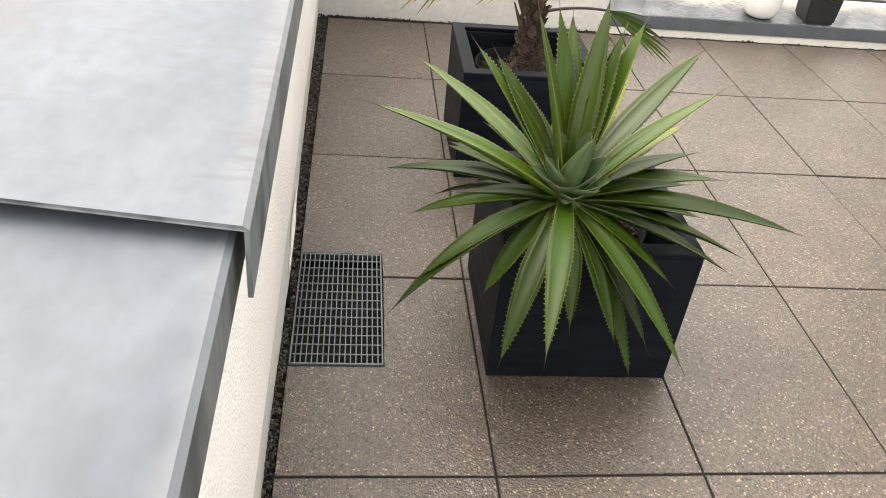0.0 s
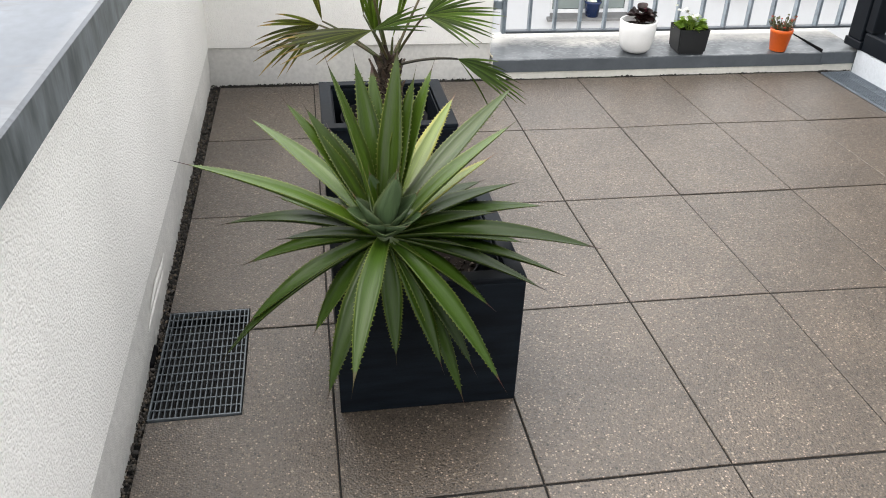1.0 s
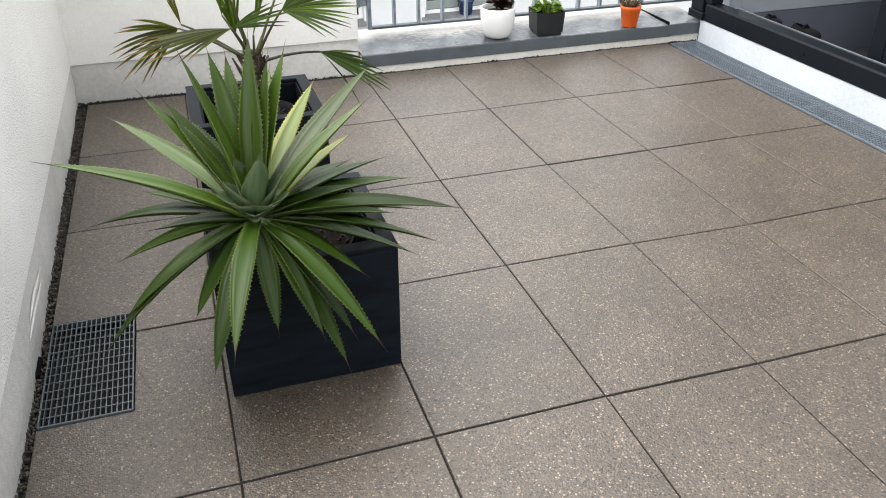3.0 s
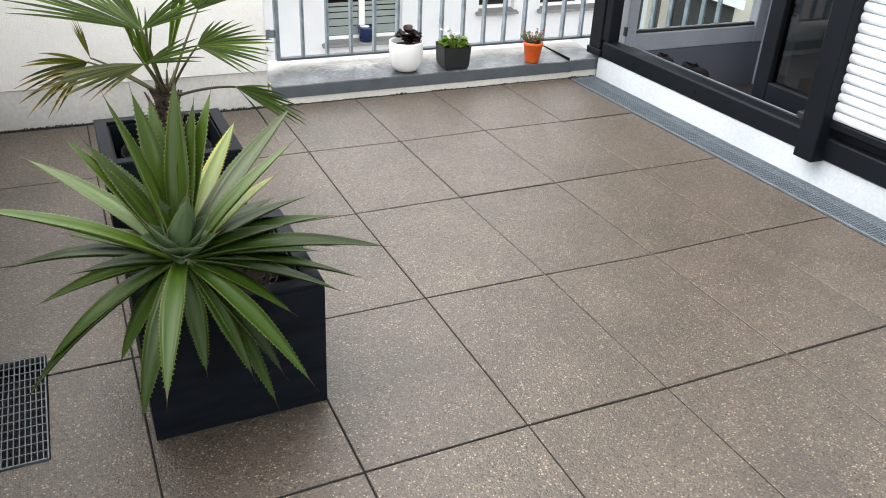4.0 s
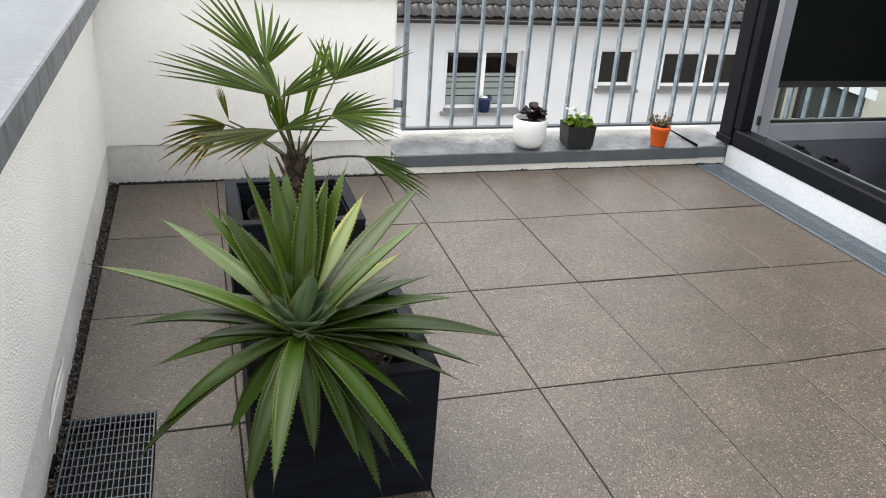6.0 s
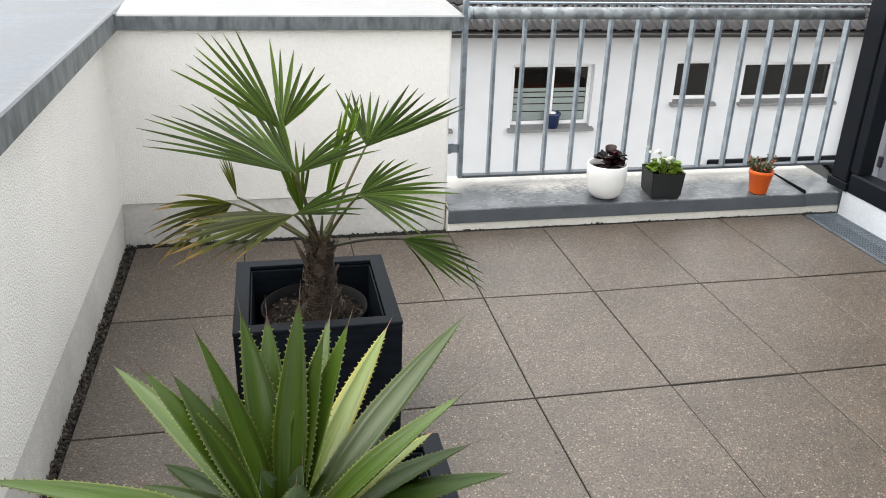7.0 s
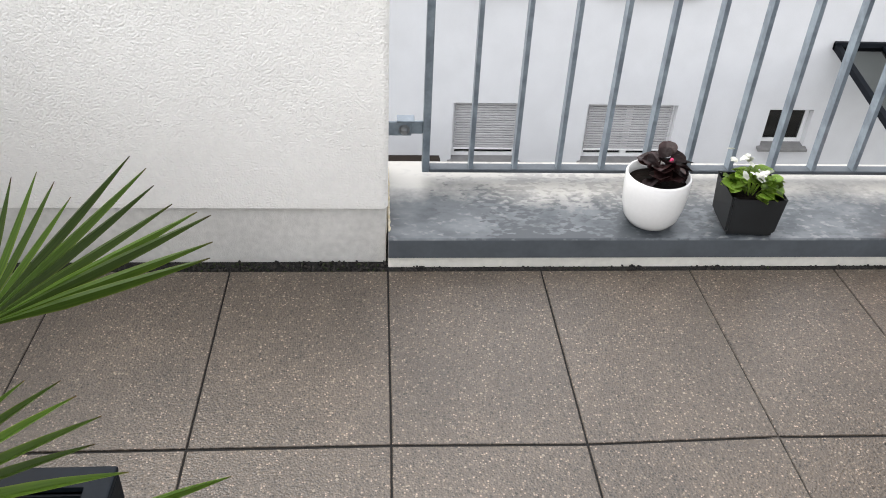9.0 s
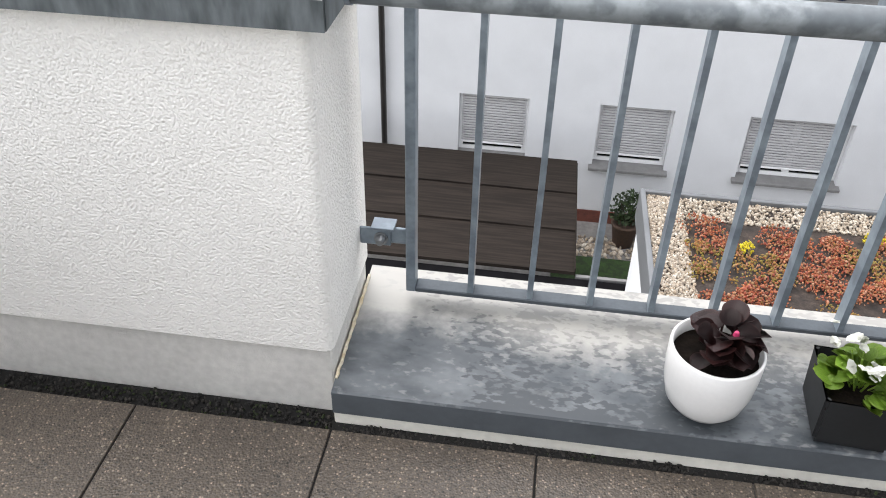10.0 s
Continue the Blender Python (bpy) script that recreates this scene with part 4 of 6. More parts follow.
copy_thing(s1, pose(2.366, 2.05, 0.155, 0, 0, -97) @ Matrix.Scale(0.8, 4))

# ---- railing ----
railing = thing("railing", (0, 0, 0), "galvanised steel railing with flat upright bars", "railing")
RY, HY, HZ = 2.705, 2.452, 0.862
bm = boxed(-0.006, 0.006, -0.016, 0.016, 0.0, 0.722)
bar_mesh = mesh_of("bar", bm, GALV)
for k in range(22):
    ob = new("bar", bar_mesh)
    ob.parent = railing
    ob.location = (0.6395 + 0.1256 * k, RY, 0.142)
part("end_post", boxed(0.502, 0.522, RY - 0.018, RY + 0.018, 0.130, 0.93, bevel=0.002), GALV, railing)
part("bottom_rail", boxed(0.522, 3.42, RY - 0.018, RY + 0.018, 0.130, 0.1415, bevel=0.002), GALV_DARK, railing)
part("top_flat", boxed(0.522, 3.42, RY - 0.016, RY + 0.016, 0.8645, 0.872, bevel=0.001), GALV, railing)
bm = bmesh.new()
tube(bm, [(0.475, HY, HZ), (2.135, HY, HZ)], 0.0225, 24)
part("handrail", bm, GALV_TUBE, railing, "mottled galvanised tube handrail", smooth=True)
bm = bmesh.new()
tube(bm, [(0.466, HY, HZ), (0.4745, HY, HZ)], 0.0245, 24)
part("end_cap", bm, GALV, railing)


def bracket(z):
    b = part("bracket", boxed(0.405, 0.470, RY - 0.012, RY - 0.006, z - 0.021, z + 0.021, bevel=0.002), GALV, railing, "bolted flat steel bracket")
    part("lug", boxed(0.448, 0.502, RY - 0.004, RY + 0.004, z - 0.019, z + 0.019, bevel=0.002), GALV, b)
    part("clamp", boxed(0.430, 0.478, RY - 0.02, RY + 0.02, z + 0.0215, z + 0.027, bevel=0.001), GALV, b)
    bm = lathe([(0.0, 0.016), (0.007, 0.016), (0.0115, 0.006), (0.0115, 0.0), (0.015, 0.0), (0.015, -0.003)], 12)
    bmesh.ops.rotate(bm, cent=(0, 0, 0), matrix=Matrix.Rotation(radians(90), 3, "X"), verts=bm.verts)
    bmesh.ops.translate(bm, vec=(0.450, RY - 0.0155, z - 0.002), verts=bm.verts)
    part("bolt", bm, STEEL, b, "bright hexagon bolt")


for x in (0.62, 1.34, 2.06):
    bm = bmesh.new()
    tube(bm, [(x, HY + 0.02, HZ - 0.004), (x, HY + 0.10, HZ - 0.006), (x, RY - 0.018, HZ - 0.006)], 0.006, 8)
    part("arm", bm, GALV, railing, "short steel arm holding the handrail")
bracket(0.262)
bracket(0.775)

# ---- planters ----
def planter(at, label):
    ob = thing("planter", at, label, "planter", "square planters")
    w, h, t = 0.199, 0.33, 0.037
    bm = bmesh.new()
    def ring(r, z):
        return [bm.verts.new((x * r, y * r, z)) for x, y in ((-1, -1), (1, -1), (1, 1), (-1, 1))]
    def shell(R, shut):
        for a, b in zip(R, R[1:]):
            for k in range(4):
                j = (k + 1) % 4
                bm.faces.new((a[k], a[j], b[j], b[k]))
        if shut:
            bm.faces.new(R[0][::-1])
            bm.faces.new(R[-1])
        else:
            for k in range(4):
                j = (k + 1) % 4
                bm.faces.new((R[-1][k], R[-1][j], R[0][j], R[0][k]))
        bmesh.ops.bevel(bm, geom=[e for e in bm.edges], offset=0.003, segments=2, affect="EDGES", profile=0.6)
    shell([ring(w * 0.985, 0.0), ring(w - 0.001, h - 0.012), ring(w - 0.012, h - 0.012), ring(w - 0.018, 0.05)], True)
    body = part("body", bm, ANTHRACITE, ob)
    bm = bmesh.new()
    shell([ring(w, h - 0.0115), ring(w, h), ring(w - t, h), ring(w - t, h - 0.0115)], False)
    part("rim", bm, ANTHRACITE, ob, "flat folded rim")
    bm = bmesh.new()
    shell([ring(w - t, h - 0.012), ring(w - t - 0.004, 0.06), ring(w - t - 0.009, 0.06), ring(w - t - 0.005, h - 0.012)], False)
    part("lining", bm, ANTHRACITE, ob, "dark inner wall")
    return ob


planter((-0.193, 0.461, 0.0), "matt anthracite square planter with the agave, on the slabs")
planter((-0.191, 1.297, 0.0), "matt anthracite square planter holding the potted palm")


def inner_pot(at, r, z_rim, soil_z):
    ob = thing("nursery_pot", at, "round black plastic nursery pot filled with soil", "plant pot", "pots inside the planters")
    bm = lathe([(r * 0.78, 0.0), (r * 0.97, z_rim - 0.012), (r, z_rim - 0.012), (r, z_rim), (r - 0.004, z_rim), (r * 0.93, soil_z - 0.03)], 48)
    bm.faces.new([v for v in bm.verts if abs(v.co.z) < 1e-6][::-1])
    part("body", bm, POT_BLACK, ob, smooth=True)
    bm = bmesh.new()
    n = 26
    rings = []
    for i in range(9):
        rr = r * 0.955 * i / 8
        rings.append([bm.verts.new((rr * math.cos(2 * math.pi * k / n), rr * math.sin(2 * math.pi * k / n), soil_z + 0.012 * noise.noise(Vector((rr * 40 * math.cos(6.28 * k / n), rr * 40 * math.sin(6.28 * k / n), at[1]))))) for k in range(n)])
    for a, b in zip(rings, rings[1:]):
        for k in range(n):
            bm.faces.new((a[k], a[(k + 1) % n], b[(k + 1) % n], b[k]))
    bmesh.ops.remove_doubles(bm, verts=bm.verts, dist=1e-5)
    part("soil", bm, SOIL, ob, "dark potting soil", smooth=True)
    g = random.Random(8)
    spots = []
    for _ in range(240):
        a, q = g.uniform(0, 6.28), r * 0.92 * math.sqrt(g.random())
        spots.append((q * math.cos(a), q * math.sin(a), soil_z + 0.004, g.uniform(0.002, 0.0065)))
    c = new("bark_mulch", pebbles("bark_mulch", spots, CRUMBS, g))
    c.parent = ob
    tagged(c, kind="stuff")
    return ob


inner_pot((-0.191, 1.318, 0.05), 0.138, 0.225, 0.195)
inner_pot((-0.205, 0.455, 0.05), 0.15, 0.235, 0.205)


# ---- agave ----
def sword(length, width, azimuth, chord, bend, rng, fold=0.58, n=18, spines=True):
    """A fleshy leaf: channelled above, rounded below, toothed margins, a sharp tip."""
    bm = bmesh.new()
    uvl = bm.loops.layers.uv.new("UVMap")
    half = bend * 0.5
    e0, e1 = radians(chord + half), radians(chord - half)
    arc = (math.sin((e0 - e1) / 2) / ((e0 - e1) / 2)) if abs(e0 - e1) > 1e-3 else 1
    step = length / arc / n
    h, z = 0.0, 0.0
    ca, sa = math.cos(radians(azimuth)), math.sin(radians(azimuth))
    out, side = Vector((ca, sa, 0)), Vector((-sa, ca, 0))
    twist = rng.uniform(-0.25, 0.25)
    rows, margin = [], []
    for k in range(n + 1):
        t = k / n
        e = e0 + (e1 - e0) * t
        d = out * math.cos(e) + Vector((0, 0, math.sin(e)))
        up = -out * math.sin(e) + Vector((0, 0, math.cos(e)))
        c = out * h + Vector((0, 0, z))
        sd = (side * math.cos(twist * t) + up * math.sin(twist * t)).normalized()
        u2 = sd.cross(d).normalized()
        if u2.dot(up) < 0:
            u2 = -u2
        grow = 0.58 + 0.42 * min(t / 0.46, 1) ** 0.9
        w = width / 2 * grow * max(0.0, 1 - max(0.0, (t - 0.36) / 0.64) ** 1.95) + 0.0006
        thick = 0.009 * (1 - t) ** 0.7 + 0.0012
        rise = fold * (1 - 0.55 * t)
        top = [c + sd * (w * u) + u2 * (rise * w * abs(u) ** 1.6) for u in (-1, -0.55, 0, 0.55, 1)]
        low = [c + sd * (w * u) + u2 * (rise * w * abs(u) ** 1.6 - thick * (1 - u * u * 0.8)) for u in (0.6, 0, -0.6)]
        rows.append([bm.verts.new(p) for p in top + low])
        margin.append((top[0], top[4], sd, d, w))
        h += math.cos(e + (e1 - e0) / n / 2) * step
        z += math.sin(e + (e1 - e0) / n / 2) * step
    us = (0, 0.225, 0.5, 0.775, 1, 0.85, 0.85, 0.15)
    def face(vs, uvs):
        f = bm.faces.new(vs)
        f.smooth = True
        for lp, uv in zip(f.loops, uvs):
            lp[uvl].uv = uv
    for k, (a, b) in enumerate(zip(rows, rows[1:])):
        for i in range(8):
            j = (i + 1) % 8
            face((a[i], a[j], b[j], b[i]), ((us[i], k / n), (us[j], k / n), (us[j], (k + 1) / n), (us[i], (k + 1) / n)))
    tipv = bm.verts.new(out * h + Vector((0, 0, z)) + (margin[-1][3] * 0.012))
    for i in range(8):
        face((rows[-1][i], rows[-1][(i + 1) % 8], tipv), ((0.5, 0.99), (0.5, 0.99), (0.5, 1)))
    if spines:
        for k in range(1, n - 1):
            for s in (0, 1):
                for q in range(2):
                    p = margin[k][s].lerp(margin[k + 1][s], (q + 0.5 + rng.uniform(-0.15, 0.15)) / 2)
                    sd, d = margin[k][2] * (1 if s else -1), margin[k][3]
                    m = 0.0019
                    hook = p + sd * rng.uniform(0.0026, 0.0042) + d * rng.uniform(-0.001, 0.003)
                    vs = [bm.verts.new(p - d * m), bm.verts.new(p + d * m), bm.verts.new(hook), bm.verts.new(p + Vector((0, 0, -0.002)))]
                    face((vs[0], vs[1], vs[2]), ((1, 0.5), (1, 0.5), (1, 0.99)))
                    face((vs[1], vs[3], vs[2]), ((1, 0.5), (1, 0.5), (1, 0.99)))
                    face((vs[3], vs[0], vs[2]), ((1, 0.5), (1, 0.5), (1, 0.99)))
    return bm


agave = thing("agave", (-0.284, 0.303, 0.425), "large green agave rosette with toothed pointed leaves leaning over its planter", "agave")
ag = random.Random(11)
# azimuth, rise of the chord, length, bend
UPPER = [(180, 26, 0.389, 16), (129, 17, 0.425, 16), (147, 50, 0.312, 10), (139, 52, 0.28, 8), (158, 74, 0.340, 7), (111, 70, 0.330, 6), (94, 65, 0.321, 6), (68, 76, 0.349, 5), (44, 75, 0.307, 6), (33, 71, 0.330, 7), (41, 27, 0.440, 14), (6, 42, 0.319, 12), (122, 44, 0.235, 8), (70, 46, 0.33, 8)]
MIDDLE = [(44, -1, 0.325, 16), (29, 3, 0.335, 16), (21, -4, 0.376, 20), (-6, 14, 0.208, 14), (-18, 3, 0.401, 24), (150, -9, 0.373, 26), (145, 5, 0.246, 14), (127, -5, 0.310, 16), (109, -2, 0.325, 16), (82, 4, 0.33, 16), (-172, 6, 0.19, 14)]
LOWER = [(21, -16, 0.402, 26), (9, -12, 0.294, 20), (0, -18, 0.380, 28), (-15, -17, 0.319, 28), (-31, -26, 0.238, 24), (-50, -42, 0.30, 30), (-53, -31, 0.356, 34), (-55, -51, 0.346, 36), (-63, -46, 0.267, 34), (-89, -46, 0.230, 34), (-104, -13, 0.356, 64), (-119, -38, 0.319, 40), (-146, -42, 0.222, 32), (-158, -27, 0.370, 52), (-160, -23, 0.30, 44), (-175, -33, 0.270, 40), (124, -27, 0.390, 34), (165, -18, 0.29, 30), (62, -14, 0.33, 28), (98, -18, 0.31, 30)]
YELLOWED = [(60, 24, 0.395, 14), (16, 31, 0.25, 12)]
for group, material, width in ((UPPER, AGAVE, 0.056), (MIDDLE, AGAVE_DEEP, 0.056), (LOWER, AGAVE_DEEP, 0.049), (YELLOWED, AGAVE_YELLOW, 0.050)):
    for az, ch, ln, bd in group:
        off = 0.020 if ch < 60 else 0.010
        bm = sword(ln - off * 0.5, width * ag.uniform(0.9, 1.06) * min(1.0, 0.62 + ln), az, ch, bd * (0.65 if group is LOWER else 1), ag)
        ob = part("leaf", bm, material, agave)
        ob.location = (off * math.cos(radians(az)), off * math.sin(radians(az)), 0.012 * math.sin(radians(ch)))
for az, ch, ln in ((-64, 77, 0.138), (30, 80, 0.125), (140, 78, 0.12), (-165, 60, 0.10), (-10, 58, 0.10), (90, 68, 0.12), (-125, 38, 0.075), (-60, 34, 0.075), (-95, 26, 0.062), (-20, 36, 0.08), (180, 40, 0.085)):
    bm = sword(ln, 0.060, az, ch, -8, ag, fold=0.75)
    ob = part("heart_leaf", bm, AGAVE_BLUE, agave, "blue-green young leaf")
    ob.location = (0.010 * math.cos(radians(az)), 0.010 * math.sin(radians(az)), 0.010)
bm = bmesh.new()
tube(bm, [(0.075, 0.140, -0.175), (0.06, 0.10, -0.11), (0.025, 0.04, -0.05), (0.0, 0.0, 0.0), (0.0, -0.004, 0.02)], [0.032, 0.033, 0.036, 0.032, 0.012], 14)
part("stem", bm, AGAVE_BLUE, agave, "thick leaning rosette base", smooth=True)


# ---- palm ----
def fan(axis, side, half, length, n, rng, droop=0.12, fused=0.45, width=0.0165, wing=1.0, gap=None, shrink=0.22, cup=0.0):
    """A fan leaf: folded leaflets joined near the hub and free, pointed and slightly hanging outside."""
    bm = bmesh.new()
    uvl = bm.loops.layers.uv.new("UVMap")
    a = Vector(axis).normalized()
    s = Vector(side)
    s = (s - a * s.dot(a)).normalized()
    nrm = a.cross(s).normalized()
    for k in range(n):
        f = (k + 0.5) / n * 2 - 1
        if gap and gap[0] < f < gap[1]:
            continue
        th = radians(half) * f + rng.uniform(-0.02, 0.02)
        d = a * math.cos(th) + s * math.sin(th)
        q = -a * math.sin(th) + s * math.cos(th)
        ln = length * (1 - shrink * abs(f) ** 2) * rng.uniform(0.92, 1.05) * (wing if f > 0 else 1)
        sector = 2 * radians(half) / n
        m = 8
        prev = None
        hang = droop * rng.uniform(0.6, 1.5)
        for i in range(m + 1):
            t = i / m
            r = ln * t
            w = min(sector * min(r, fused * ln) * (0.52 if t <= fused else 0.42) + 0.0006, width * 0.5)
            if t > fused:
                w *= max(0.10, 1 - ((t - fused) / (1 - fused)) ** 2.2)
            p = d * r + Vector((0, 0, -hang * ln * t ** 2.6 - cup * r * (1 - f * f)))
            ridge = nrm * (w * 0.9)
            vs = [bm.verts.new(p - q * w - ridge * 0.5), bm.verts.new(p + ridge * 0.5), bm.verts.new(p + q * w - ridge * 0.5)]
            if prev:
                for j in range(2):
                    fc = bm.faces.new((prev[j], prev[j + 1], vs[j + 1], vs[j]))
                    uvs = (((j * 0.5), (i - 1) / m), ((j + 1) * 0.5, (i - 1) / m), ((j + 1) * 0.5, t), (j * 0.5, t))
                    for lp, uv in zip(fc.loops, uvs):
                        lp[uvl].uv = uv
            prev = vs
    bmesh.ops.solidify(bm, geom=bm.faces[:], thickness=0.0007)
    return bm


palm = thing("fan_palm", (-0.191, 1.318, 0.245), "young fan palm with a fibrous brown trunk, lower leaves yellowing", "palm")
pr = random.Random(21)
# trunk
bm = bmesh.new()
n, rings = 22, []
for i in range(24):
    t = i / 23
    r = 0.022 + 0.022 * math.exp(-(t / 0.55) ** 2) + 0.012 * math.exp(-(t / 0.16) ** 2)
    cx = 0.012 + 0.012 * math.sin(t * 2.5)
    rings.append([bm.verts.new((cx + (r + 0.010 * noise.noise(Vector((math.cos(6.28 * k / n) * 3, math.sin(6.28 * k / n) * 3, t * 9)))) * math.cos(6.2832 * k / n), (r + 0.006 * noise.noise(Vector((k * 1.3, t * 14, 2)))) * math.sin(6.2832 * k / n), -0.005 + 0.235 * t)) for k in range(n)])
for a, b in zip(rings, rings[1:]):
    for k in range(n):
        bm.faces.new((a[k], a[(k + 1) % n], b[(k + 1) % n], b[k]))
bm.faces.new(rings[-1])
trunk = part("trunk", bm, TRUNK, palm, "brown fibrous trunk", smooth=True)
for k in range(30):
    az, z = k * 2.4, 0.045 + 0.18 * k / 30
    bm = bmesh.new()
    o = Vector((math.cos(az), math.sin(az), 0))
    w = 0.016 * pr.uniform(0.7, 1.1)
    q = Vector((-o.y, o.x, 0))
    rr = 0.024 + 0.020 * math.exp(-(z / 0.13) ** 2)
    ln = pr.uniform(0.025, 0.055) * (1.25 if z > 0.14 else 0.8)
    lift = pr.uniform(0.5, 1.1)
    base = Vector((0.016, 0, z)) + o * rr * 0.85
    tipp = base + o * ln * 0.5 + Vector((0, 0, ln * lift))
    vs = [bm.verts.new(p) for p in (base - q * w, base + q * w, base + o * 0.010 - Vector((0, 0, 0.012)), tipp - q * w * 0.35, tipp + q * w * 0.35, tipp + o * 0.005)]
    for f in ((0, 1, 4, 3), (1, 2, 5, 4), (2, 0, 3, 5), (3, 4, 5), (0, 2, 1)):
        bm.faces.new([vs[i] for i in f])
    part("leaf_base", bm, STUB if k % 2 else TRUNK, trunk)
bm = bmesh.new()
for k in range(700):
    az, z = pr.uniform(0, 6.28), pr.uniform(-0.002, 0.22)
    o = Vector((math.cos(az), math.sin(az), 0))
    q = Vector((-o.y, o.x, 0))
    r = 0.023 + 0.023 * math.exp(-(z / 0.13) ** 2) + 0.013 * math.exp(-(z / 0.038) ** 2)
    p = Vector((0.016, 0, z)) + o * r
    a, b = pr.uniform(-0.03, 0.03), pr.uniform(-0.012, 0.02)
    tube(bm, [p, p + o * 0.006 + q * a * 0.5 + Vector((0, 0, b * 0.6)), p + o * 0.002 + q * a + Vector((0, 0, b))], 0.0007, 3, cap=False)
tagged(part("fibre_mat", bm, FIBRE, trunk), kind="stuff")

CROWN = Vector((0.02, 0.0, 0.225))


def frond(hub, axis, side, half, length, count, material, label="", stem_mat=None, sag=0.0, stem_r=0.0027, **kw):
    """One palm leaf: its stalk from the crown to the hub, and the blade."""
    hub = Vector(hub) - Vector((-0.191, 1.318, 0.245))
    f = part("frond", fan(axis, side, half, length, count, pr, **kw), material, palm, label)
    f.location = hub
    start = CROWN + (hub - CROWN).normalized() * 0.02 - Vector((0, 0, 0.03))
    mid = (start + hub) / 2 + Vector((0, 0, sag)) + Vector((0, 0, 0.10 * (hub - start).xy.length))
    pts = [start * (1 - t) ** 2 + mid * 2 * t * (1 - t) + hub * t * t for t in [i / 9 for i in range(10)]]
    bm = bmesh.new()
    tube(bm, [p - hub for p in pts], [stem_r * (1.9 - 0.9 * i / 9) for i in range(10)], 7)
    part("stalk", bm, stem_mat or STEM, f, smooth=True)


frond((-0.254, 1.396, 0.725), (-0.07, 0.17, 0.206), (0.314, 0.23, -0.065), 60, 0.297, 17, PALM_BRIGHT, "bright green upright fan", gap=(-0.02, 0.14), droop=0.02, wing=0.95, shrink=0.05)
frond((-0.229, 1.195, 0.677), (-0.62, 0.75, 0.30), (0.42, 0.80, 0.30), 34, 0.415, 15, PALM, "broad fan held flat", droop=0.04, wing=0.9, shrink=0.05)
frond((-0.231, 1.200, 0.675), (0.80, 0.40, 0.32), (0.3, -0.7, -0.2), 24, 0.24, 7, PALM, "side wing of the broad fan", droop=0.03)
frond((-0.045, 1.381, 0.684), (0.54, 0.70, 0.80), (-0.325, 0.147, 0.0), 50, 0.285, 15, PALM, droop=0.0, wing=0.75, shrink=0.03, cup=0.28)
frond((-0.087, 1.175, 0.628), (0.95, 0.06, 0.02), (0.10, -0.9, -0.25), 64, 0.228, 16, PALM, droop=0.05)
frond((-0.236, 1.16, 0.592), (-0.93, -0.22, -0.04), (0.4, -0.9, 0.05), 46, 0.30, 15, PALM_YELLOW, "drooping fan with yellowing tips", droop=0.09)
frond((-0.234, 1.165, 0.590), (0.90, 0.20, 0.20), (0.3, -0.7, -0.3), 26, 0.19, 6, PALM, "small side wing of a fan", droop=0.05)
frond((-0.38, 1.33, 0.562), (-0.95, -0.25, -0.20), (0.0, -0.35, 0.9), 46, 0.21, 11, PALM_YELLOW, "withering yellow-brown fan", droop=0.16)
frond((-0.37, 1.38, 0.56), (-0.25, 0.1, 1), (0.3, 0.9, 0.1), 22, 0.12, 6, PALM_YELLOW, droop=0.02)
frond((0.031, 1.285, 0.465), (0.85, 0.05, -0.36), (-0.25, 0.85, 0.32), 38, 0.25, 9, PALM, "small low fan on a long dark stalk", stem_mat=STEM_DARK, droop=0.08, stem_r=0.0026)
frond((0.034, 1.285, 0.463), (0.62, 0.0, -0.72), (0.2, 0.9, 0.1), 3, 0.20, 1, PALM, "single leaflet hanging down", stem_mat=STEM_DARK, droop=0.25)
frond((-0.165, 1.30, 0.53), (0.27, 0.0, 1), (1, 0.2, 0), 6, 0.33, 4, PALM_BRIGHT, "young folded spear leaf", droop=0.0, width=0.030, fused=0.7)
frond((-0.215, 1.33, 0.53), (-0.10, 0.1, 1), (1, -0.2, 0), 20, 0.20, 6, PALM_BRIGHT, "young folded spear leaf", droop=0.01)
frond((-0.245, 1.39, 0.575), (-0.06, 0.1, 1), (1, 0.1, 0), 9, 0.12, 3, PALM_YELLOW, "small pale withered leaf on the stalk", droop=0.02)


# ---- potted plants on the sill ----
def blade_leaf(length, width, cup=0.25, n=6):
    """A rounded leaf in the x direction."""
    bm = bmesh.new()
    uvl = bm.loops.layers.uv.new("UVMap")
    rows = []
    for i in range(n + 1):
        t = i / n
        w = width / 2 * math.sin(math.pi * min(1, 0.06 + t * 0.94)) ** 0.5 + 0.0004
        z = -0.25 * length * t * t
        rows.append([bm.verts.new((length * t, w * u, z + cup * w * abs(u))) for u in (-1, -0.5, 0, 0.5, 1)])
    for i, (a, b) in enumerate(zip(rows, rows[1:])):
        for j in range(4):
            f = bm.faces.new((a[j], a[j + 1], b[j + 1], b[j]))
            f.smooth = True
            for lp, uv in zip(f.loops, ((j / 4, i / n), ((j + 1) / 4, i / n), ((j + 1) / 4, (i + 1) / n), (j / 4, (i + 1) / n))):
                lp[uvl].uv = uv
    bmesh.ops.solidify(bm, geom=bm.faces[:], thickness=0.0008)
    return bm


